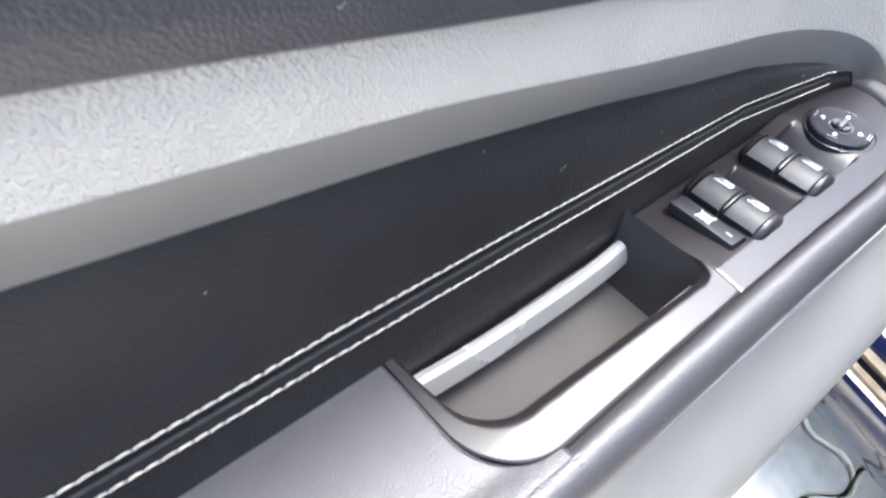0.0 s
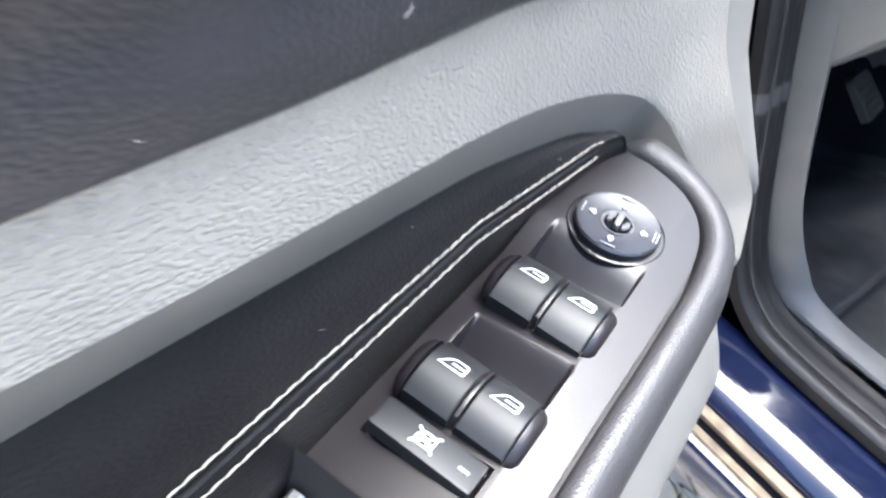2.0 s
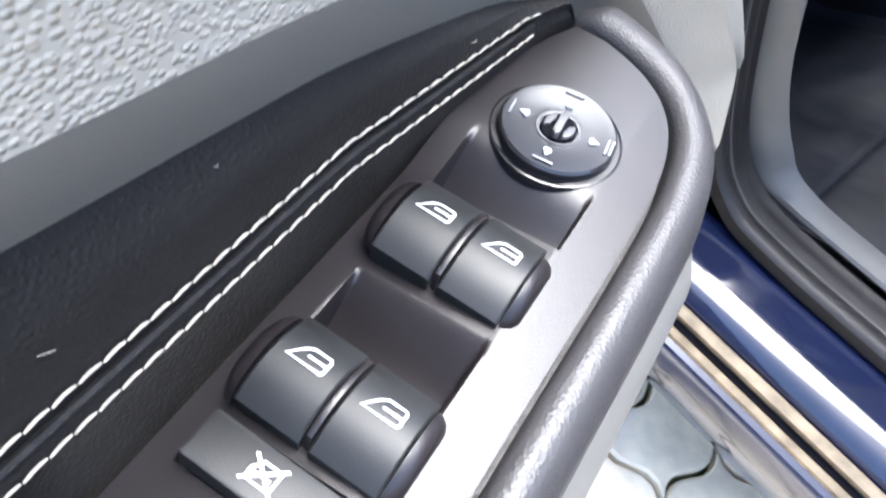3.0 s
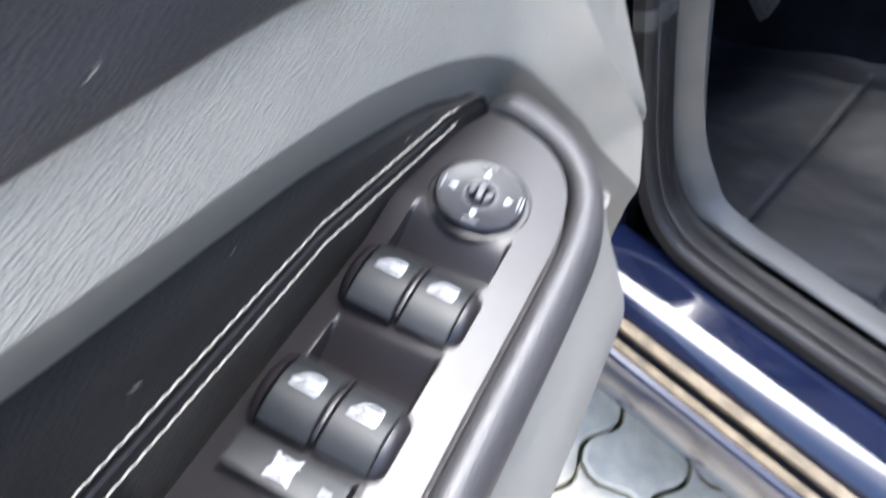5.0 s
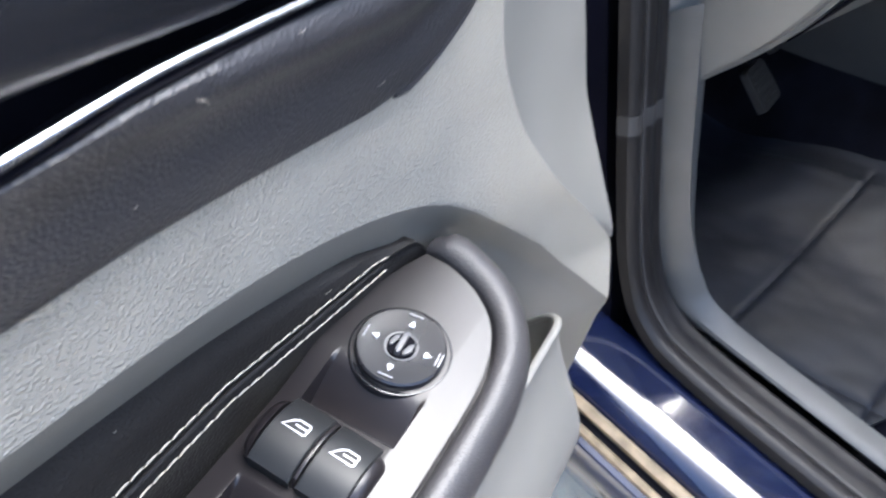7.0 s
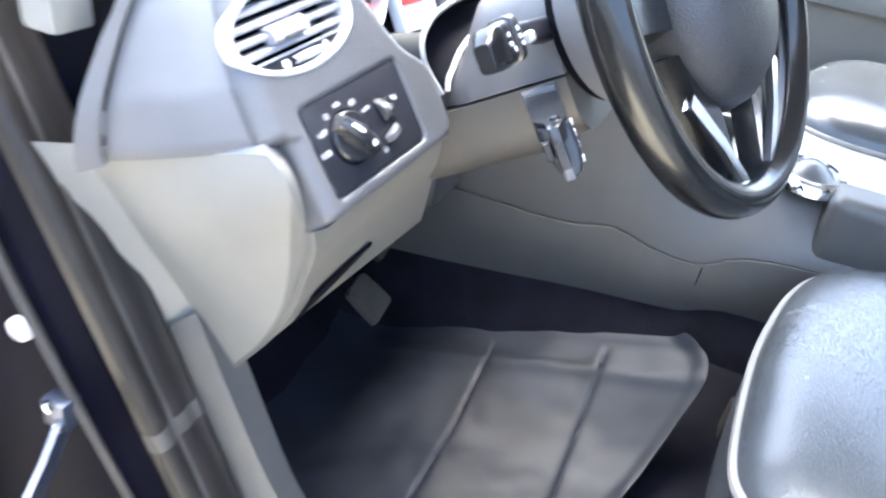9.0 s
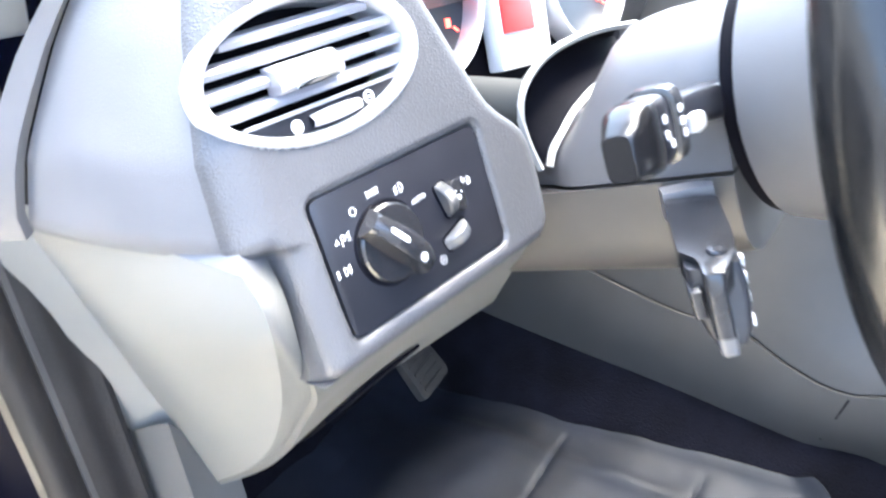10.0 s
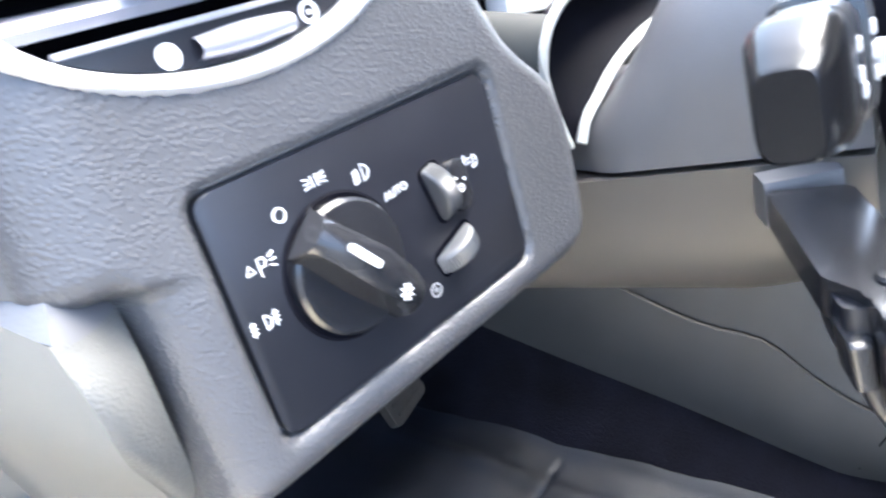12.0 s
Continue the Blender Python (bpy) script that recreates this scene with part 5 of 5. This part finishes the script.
def bar(p, q, w0, w1, z0, z1, t):
    """A flat spoke from p to q in the wheel's plane."""
    a, c = Vector(p), Vector(q)
    e = (c - a).normalized()
    n = Vector((-e.y, e.x))
    return loft([[(a.x + (c.x - a.x) * k + n.x * s * w, a.y + (c.y - a.y) * k + n.y * s * w, z + dz) for s, dz in ((-1, -t), (-0.8, 0), (0.8, 0), (1, -t))] for k, w, z in ((0, w0, z0), (0.5, (w0 + w1) / 2, (z0 + z1) / 2 + 0.002), (1, w1, z1))])


for sx in (-1, 1):
    spoke = part("spoke", bar((sx * 0.060, -0.045), (sx * 0.036, -0.166), 0.020, 0.016, -0.006, 0.0, 0.018), WHEEL, wheel)
    part("inlay", bar((sx * 0.093, -0.080), (sx * 0.030, -0.160), 0.0075, 0.0055, 0.004, 0.006, 0.006), CHROME, spoke, "silver inlay")
    spoke = part("spoke", bar((sx * 0.060, -0.01), (sx * 0.168, -0.012), 0.026, 0.016, -0.006, 0.0, 0.018), WHEEL, wheel)
    if sx > 0:
        part("thumb_control", bar((sx * 0.084, -0.020), (sx * 0.120, -0.045), 0.012, 0.010, 0.004, 0.005, 0.006), SILVER, spoke, "silver thumb control")

# ---- instrument cluster ----
cluster = thing("instrument_cluster", "instrument cluster with round dials and lit red digits", "instrument cluster", pose(0.245, 0.118, 0.925, 62, 0, -8))
for name, cx in (("tachometer", 0.0), ("speedometer", 0.200)):
    d = part(name, lathe([(0.0002, -0.012), (0.056, -0.012), (0.056, -0.008), (0.0002, -0.008)], 40, cx), FACE, cluster, "black round dial")
    part("dial_ring", lathe([(0.0535, -0.010), (0.0545, 0.006), (0.0585, 0.008), (0.0615, 0.003), (0.0615, -0.010)], 48, cx), SILVER, d, "silver ring")
    for k in range(9):
        a = radians(215 - 31 * k)
        part("digit", box(-0.0022, 0.0022, -0.0030, 0.0030, -0.008, -0.0072, 0), GLOWRED, d, at=pose(cx + 0.040 * math.cos(a), 0.040 * math.sin(a), 0))
        part("tick", box(0.046, 0.051, -0.0007, 0.0007, -0.008, -0.0072, 0), GLOWRED, d, at=pose(cx, 0, 0, 0, 0, math.degrees(a)))
part("centre_plate", box(0.066, 0.129, -0.062, 0.060, -0.006, 0.009, 0.003), WHITEP, cluster)
part("red_lens", box(0.071, 0.108, -0.036, 0.045, 0.008, 0.0112, 0.001), REDP, cluster, "red display lens")
part("backing", box(-0.075, 0.275, -0.085, 0.085, -0.035, -0.0125, 0.004), VOID, cluster)
arch = curve_through([(0.231, -0.003, 0.856), (0.227, 0.009, 0.872), (0.225, 0.018, 0.888), (0.234, 0.023, 0.902), (0.253, 0.024, 0.914), (0.277, 0.021, 0.921), (0.305, 0.014, 0.926), (0.345, 0.004, 0.927)], 8)
part_arch = thing("cluster_surround", "curved silver-edged surround of the instrument cluster", "trim")
part("edge", sweep(arch, [(-0.0018, -0.0020), (0.0018, -0.0020), (0.0020, 0.0012), (0.0, 0.0020), (-0.0020, 0.0012)]), ARCH, part_arch, "dull grey edge")
inner = curve_through([(0.2375, -0.005, 0.857), (0.2435, -0.002, 0.865), (0.253, -0.001, 0.873), (0.262, 0.0, 0.880), (0.272, 0.0, 0.887), (0.292, -0.001, 0.896), (0.315, -0.005, 0.903), (0.345, -0.012, 0.906)], 8)
# sheet between the two edges, black for the shade of the hollow
part("hollow_shade", loft([[p.lerp(q, k) + Vector((0.004, 0.022, -0.004)) * math.sin(k * PI) for p, q in zip(arch, inner)] for k in (0, 0.15, 0.3, 0.5, 0.7, 0.85, 1)], closed=False), VOID, part_arch)
part("cluster_board", loft([[p + Vector((-0.0015 - 0.03 * k, 0.080 * k, -0.018 * k - 0.0015)) for p in arch[2:27]] for k in (0, 0.2, 0.5, 0.8, 1.0)], closed=False), BOARD, part_arch, "dark board below the dials")
part("inner_edge", sweep(inner, [(-0.0022, -0.0015), (0.0022, -0.0015), (0.0022, 0.0016), (-0.0022, 0.0016)]), ARCH, part_arch, "silver edge")

# ---- floor mat ----
fmat = thing("floor_mat", "worn black rubber floor mat with moulded grooves and raised edge", "floor mat")


def floor_z(x, y):
    """The cabin floor, rising to the rear."""
    return 0.27 - 0.17 * min(y, 0.2)


def mat_point(u, v):
    x = 0.096 + (0.582 - 0.096) * u
    rear = -0.163 - 0.347 * x + 0.065 * max(0.0, (x - 0.49) / 0.092) ** 3
    y = 0.29 + (rear - 0.29) * v
    f = floor_z(x, y)
    edge = max(f + 0.012, 0.322 - 0.41 * max(-0.33, y))
    z = f + (edge - f) * smooth01((x - 0.36) / 0.235)
    z += 0.030 * smooth01((0.125 - x) / 0.03)
    z += 0.010 * math.exp(-((1 - u) / 0.025) ** 2) + 0.010 * math.exp(-((1 - v) / 0.022) ** 2) * smooth01((u - 0.1) / 0.3)
    for gy in (-0.032, -0.203):
        z -= 0.0045 * math.exp(-((y - gy) / 0.0030) ** 2) * smooth01((0.565 - x) / 0.02)
        z += 0.0006 * math.exp(-((y - gy - 0.010) / 0.006) ** 2) * smooth01((0.565 - x) / 0.02)
    z -= 0.007 * math.exp(-((x - 0.165) / 0.006) ** 2) * smooth01((0.05 - y) / 0.05)
    z += 0.005 * math.exp(-((x - 0.52) / 0.009) ** 2) * smooth01((0.2 - y) / 0.1)
    return (x, y, z + 0.0045 * noise.noise(Vector((x * 11, y * 11, 0.0))) + 0.0016 * noise.noise(Vector((x * 38, y * 30, 3.0))))


part("mat_sheet", grid(mat_point, spaced(0, 1, 90), spaced(0, 1, 150), 0.004), MAT, fmat)

# ---- pedals ----
for x, y, z, lab in ((0.440, 0.150, 0.418, "dark rubber foot pedal with worn pad"), (0.56, 0.21, 0.44, "dark rubber foot pedal with worn pad")):
    p = thing("pedal", lab, "pedal", group="pedals")
    pad = part("pad", prism(rounded([(-0.034, -0.030), (0.034, -0.030), (0.030, 0.034), (-0.030, 0.034)], 0.008, 4), -0.006, 0.005, 0.003), PEDAL, p, "worn brownish rubber pad", at=pose(x, y, z, 38, 0, 8))
    for k in range(5):
        part("tread", prism(rounded([(-0.024, -0.023 + 0.011 * k), (0.024, -0.023 + 0.011 * k), (0.024, -0.018 + 0.011 * k), (-0.024, -0.018 + 0.011 * k)], 0.002, 3), 0.004, 0.0068, 0.0008), PEDAL, pad)
    part("arm", tube([Vector((x, y + 0.005, z)), Vector((x, y + 0.10, z + 0.06)), Vector((x, y + 0.16, z + 0.2))], 0.008, 8), BLACKP, p)

# ---- centre console ----
console = thing("centre_console", "grey centre console with silver top and gear lever surround", "centre console")
low_line = curve_through([(0.62, 0.40, 0.36), (0.62, 0.05, 0.415), (0.62, -0.105, 0.442), (0.621, -0.28, 0.4645), (0.622, -0.38, 0.4925), (0.625, -0.9, 0.50)], 6)
mid_line = curve_through([(0.62, 0.40, 0.55), (0.62, 0.07, 0.548), (0.62, -0.08, 0.553), (0.621, -0.15, 0.570), (0.622, -0.215, 0.556), (0.622, -0.28, 0.556), (0.622, -0.40, 0.600), (0.625, -0.9, 0.62)], 6)


def interp_y(line, y):
    pts = sorted(((p.y, p.x, p.z) for p in line))
    return float(np.interp(y, [p[0] for p in pts], [p[1] for p in pts])), float(np.interp(y, [p[0] for p in pts], [p[2] for p in pts]))


def side_panel(u, v):
    y = 0.40 - 1.2 * u
    (xa, za), (xb, zb) = interp_y(low_line, y), interp_y(mid_line, y)
    return (xa + (xb - xa) * v - 0.006 * math.sin(v * PI), y, za + (zb - za) * v)


part("lower_side", grid(side_panel, spaced(0, 1, 60), spaced(0, 1, 8), 0.006), CONSOLE, console)


def upper_panel(u, v):
    y = 0.40 - 1.2 * u
    xb, zb = interp_y(mid_line, y)
    top = 0.69 + 0.22 * smooth01((y + 0.29) / 0.20)
    return (xb + 0.0015 + 0.075 * v ** 1.3, y, zb + 0.001 + (top - zb) * v)


part("upper_side", grid(upper_panel, spaced(0, 1, 60), spaced(0, 1, 10), 0.006), CONSOLE, console)
part("console_top", box(0.700, 0.95, -0.85, -0.27, 0.66, 0.694, 0.012, 3), ARCH, console, "silver-grey console top")
part("armrest_box", box(0.632, 0.706, -0.86, -0.405, 0.58, 0.708, 0.020, 4), CONSOLE, console, "grey padded armrest box")
part("joint_line", box(0.6105, 0.6155, -0.2868, -0.2852, 0.492, 0.556, 0.0003), VOID, console)
gear = part("gear_surround", lathe([(0.046, 0.004), (0.050, 0.012), (0.058, 0.013), (0.066, 0.006), (0.068, -0.004), (0.046, -0.004)], 40, 0, 0, 0.8), CHROME, console, "chrome gear surround", at=pose(0.722, -0.378, 0.692))
part("gear_boot", lathe([(0.0002, 0.0), (0.048, 0.0), (0.044, 0.008), (0.030, 0.014), (0.016, 0.022), (0.0002, 0.024)], 28, 0, 0, 0.8), SEAT, gear)


def tunnel(u, v):
    y = 0.5 - 1.7 * u
    yc = max(-0.37, min(0.2, y))
    z0 = max(0.24, 0.295 - 0.41 * max(-0.34, yc))
    return (0.574 + 0.054 * v, y, z0 + (max(z0, interp_y(low_line, max(-0.9, min(0.4, y)))[1] + 0.012) - z0) * v ** 0.8)


part("tunnel_carpet", grid(tunnel, spaced(0, 1, 60), spaced(0, 1, 8), 0.01), CARPET, console)
part("far_side_panel", box(0.95, 0.97, -0.9, 0.4, 0.24, 0.67, 0.01), CONSOLE, console)


# ---- seats ----
def seat(x0, label, lift=0.0):
    s = thing("bucket_seat", label, "car seat", pose(x0, 0, lift), group="front seats")

    line = curve_through([(0.078, -0.90, 0.635), (0.078, -0.60, 0.636), (0.080, -0.45, 0.636), (0.099, -0.386, 0.636), (0.131, -0.354, 0.635), (0.168, -0.341, 0.634), (0.257, -0.343, 0.632), (0.37, -0.355, 0.628),
                          (0.50, -0.385, 0.623), (0.575, -0.425, 0.620), (0.606, -0.49, 0.619), (0.610, -0.62, 0.619), (0.610, -0.92, 0.619)], 6)
    mid = Vector((0.345, -0.66, 0.628))

    def inset(k, dz):
        return [Vector((mid.x + (p.x - mid.x) * k, mid.y + (p.y - mid.y) * k, p.z + (mid.z - p.z) * (1 - k) + dz)) for p in line]

    rings = []
    for w in [0, 0.003, 0.008, 0.015, 0.023, 0.032, 0.042, 0.055, 0.07, 0.085, 0.096, 0.104, 0.108, 0.112, 0.116, 0.122, 0.135, 0.16, 0.19, 0.22, 0.25]:
        rise = 0.050 * math.sqrt(1 - (1 - min(1.0, w / 0.085)) ** 2) - 0.012 * smooth01((w - 0.085) / 0.09) - 0.004 * math.exp(-((w - 0.110) / 0.004) ** 2)
        rings.append(inset(1 - w / 0.262, rise))
    part("cushion", loft(rings), SEAT, s, "black leather cushion with seams")
    part("skirt", loft([inset(k, dz) for k, dz in ((1.0, 0.0), (1.0, -0.010), (1.004, -0.035), (1.000, -0.070), (0.985, -0.11), (0.955, -0.16), (0.92, -0.22))], caps=False), SEAT, s)
    part("piping", tube(line, 0.0052, 8), PIPING, s, "grey corded piping")
    part("rail", box(0.20, 0.24, -0.85, -0.34, 0.24 - lift, 0.275, 0.006), CHROME, s)
    coil = [Vector((0.640 + 0.030 * k / 60 + 0.012 * math.cos(k * 0.75), -0.405 + 0.012 * math.sin(k * 0.75), 0.395 + 0.055 * k / 60)) for k in range(61)]
    part("seat_spring", tube(coil, 0.0022, 6), CHROME, s, "bright coil spring beside the seat rail")
    part("rail_bracket", box(0.555, 0.600, -0.425, -0.395, 0.30, 0.372, 0.006), PEDAL, s, "dark brown rail bracket")
    part("seat_base", box(0.18, 0.57, -0.86, -0.42, 0.27, 0.42, 0.02), RUBBER, s)
    part("backrest", grid(lambda u, v: (0.14 + 0.47 * u, -0.86 - 0.22 * v - 0.03 * math.sin(u * PI), 0.62 + 0.62 * v), spaced(0, 1, 16), spaced(0, 1, 16), 0.08), SEAT, s, "black leather backrest")


seat(0.0, "black leather front seat with grey piping beside the open door")
seat(0.80, "black leather front seat beyond the centre console", 0.06)

# ---- lint and scratches on the door trim ----
rng = random.Random(5)
bm = bmesh.new()
for k in range(27):
    x = rng.uniform(-0.50, 0.05)
    kind = k % 3
    if kind == 0:
        q = insert_point(x - 0.05, rng.uniform(0.08, 0.33))
    elif kind == 1:
        q = pad_point(x, rng.uniform(0.1, 0.38))
    else:
        z = lip(x) + rng.uniform(0.002, 0.04)
        q = (x, wall_y(x, z), z)
    a, L = rng.uniform(-0.7, 0.7), rng.uniform(0.0005, 0.0022)
    c = Vector(q) + Vector((0, -0.0004, 0))
    bend = rng.uniform(-0.3, 0.3)
    tube([c + Vector((math.cos(a + bend * s) * L * s, -0.0002 * (1 - s * s), math.sin(a + bend * s) * L * s)) for s in (-1, -0.4, 0.2, 1)], 0.00009, 5, bm)
lint = tagged(part("lint", bm, THREAD, at=DOOR), "pale lint fibres clinging to the door trim", "lint", kind="stuff")

# ---- pavement ----
pave = thing("pavement", "pale concrete block pavement with mossy joints", "pavement", kind="structure")
part("joint_bed", grid(lambda u, v: (-1.98 + 2.44 * u, -1.06 + 1.90 * v, -0.003), spaced(0, 1, 12), spaced(0, 1, 12), 0.02), JOINT, pave, "mossy sand joints")
PW, PL = 0.11, 0.22


def paver_mesh():
    pts = []
    n = 20

    def wave(t):
        return 0.010 * math.sin(4 * PI * t)

    g = 0.0032
    for i in range(n):
        t = i / n
        pts.append((-PL / 2 + g + (PL - 2 * g) * t, -PW / 2 + g + wave(t)))
    for i in range(6):
        t = i / 6
        pts.append((PL / 2 - g + 0.010 * math.sin(2 * PI * t), -PW / 2 + g + (PW - 2 * g) * t))
    for i in range(n):
        t = 1 - i / n
        pts.append((-PL / 2 + g + (PL - 2 * g) * t, PW / 2 - g + wave(t)))
    for i in range(6):
        t = 1 - i / 6
        pts.append((-PL / 2 + g + 0.010 * math.sin(2 * PI * t), -PW / 2 + g + (PW - 2 * g) * t))
    bm = bmesh.new()
    lo = [bm.verts.new((x, y, -0.02)) for x, y in pts]
    hi = [bm.verts.new((x, y, 0.0)) for x, y in pts]
    inn = [bm.verts.new((x * 0.965, y * 0.94, 0.004)) for x, y in pts]
    m = len(pts)
    for i in range(m):
        j = (i + 1) % m
        bm.faces.new((lo[i], lo[j], hi[j], hi[i]))
        bm.faces.new((hi[i], hi[j], inn[j], inn[i]))
    bm.faces.new(inn)
    me = bpy.data.meshes.new("paver")
    bmesh.ops.recalc_face_normals(bm, faces=bm.faces)
    bm.to_mesh(me)
    bm.free()
    me.materials.append(PAVER)
    return me


pm = paver_mesh()
for i in range(-8, 3):
    for j in range(-9, 8):
        p = new("paver", pm)
        p.parent = pave
        p.matrix_local = pose(-0.10 + PL * i + (PL / 2 if j % 2 else 0), 0.0 + PW * j, 0.030 + random.uniform(-0.0015, 0.0015), random.uniform(-0.4, 0.4), random.uniform(-0.4, 0.4), random.uniform(-0.5, 0.5))
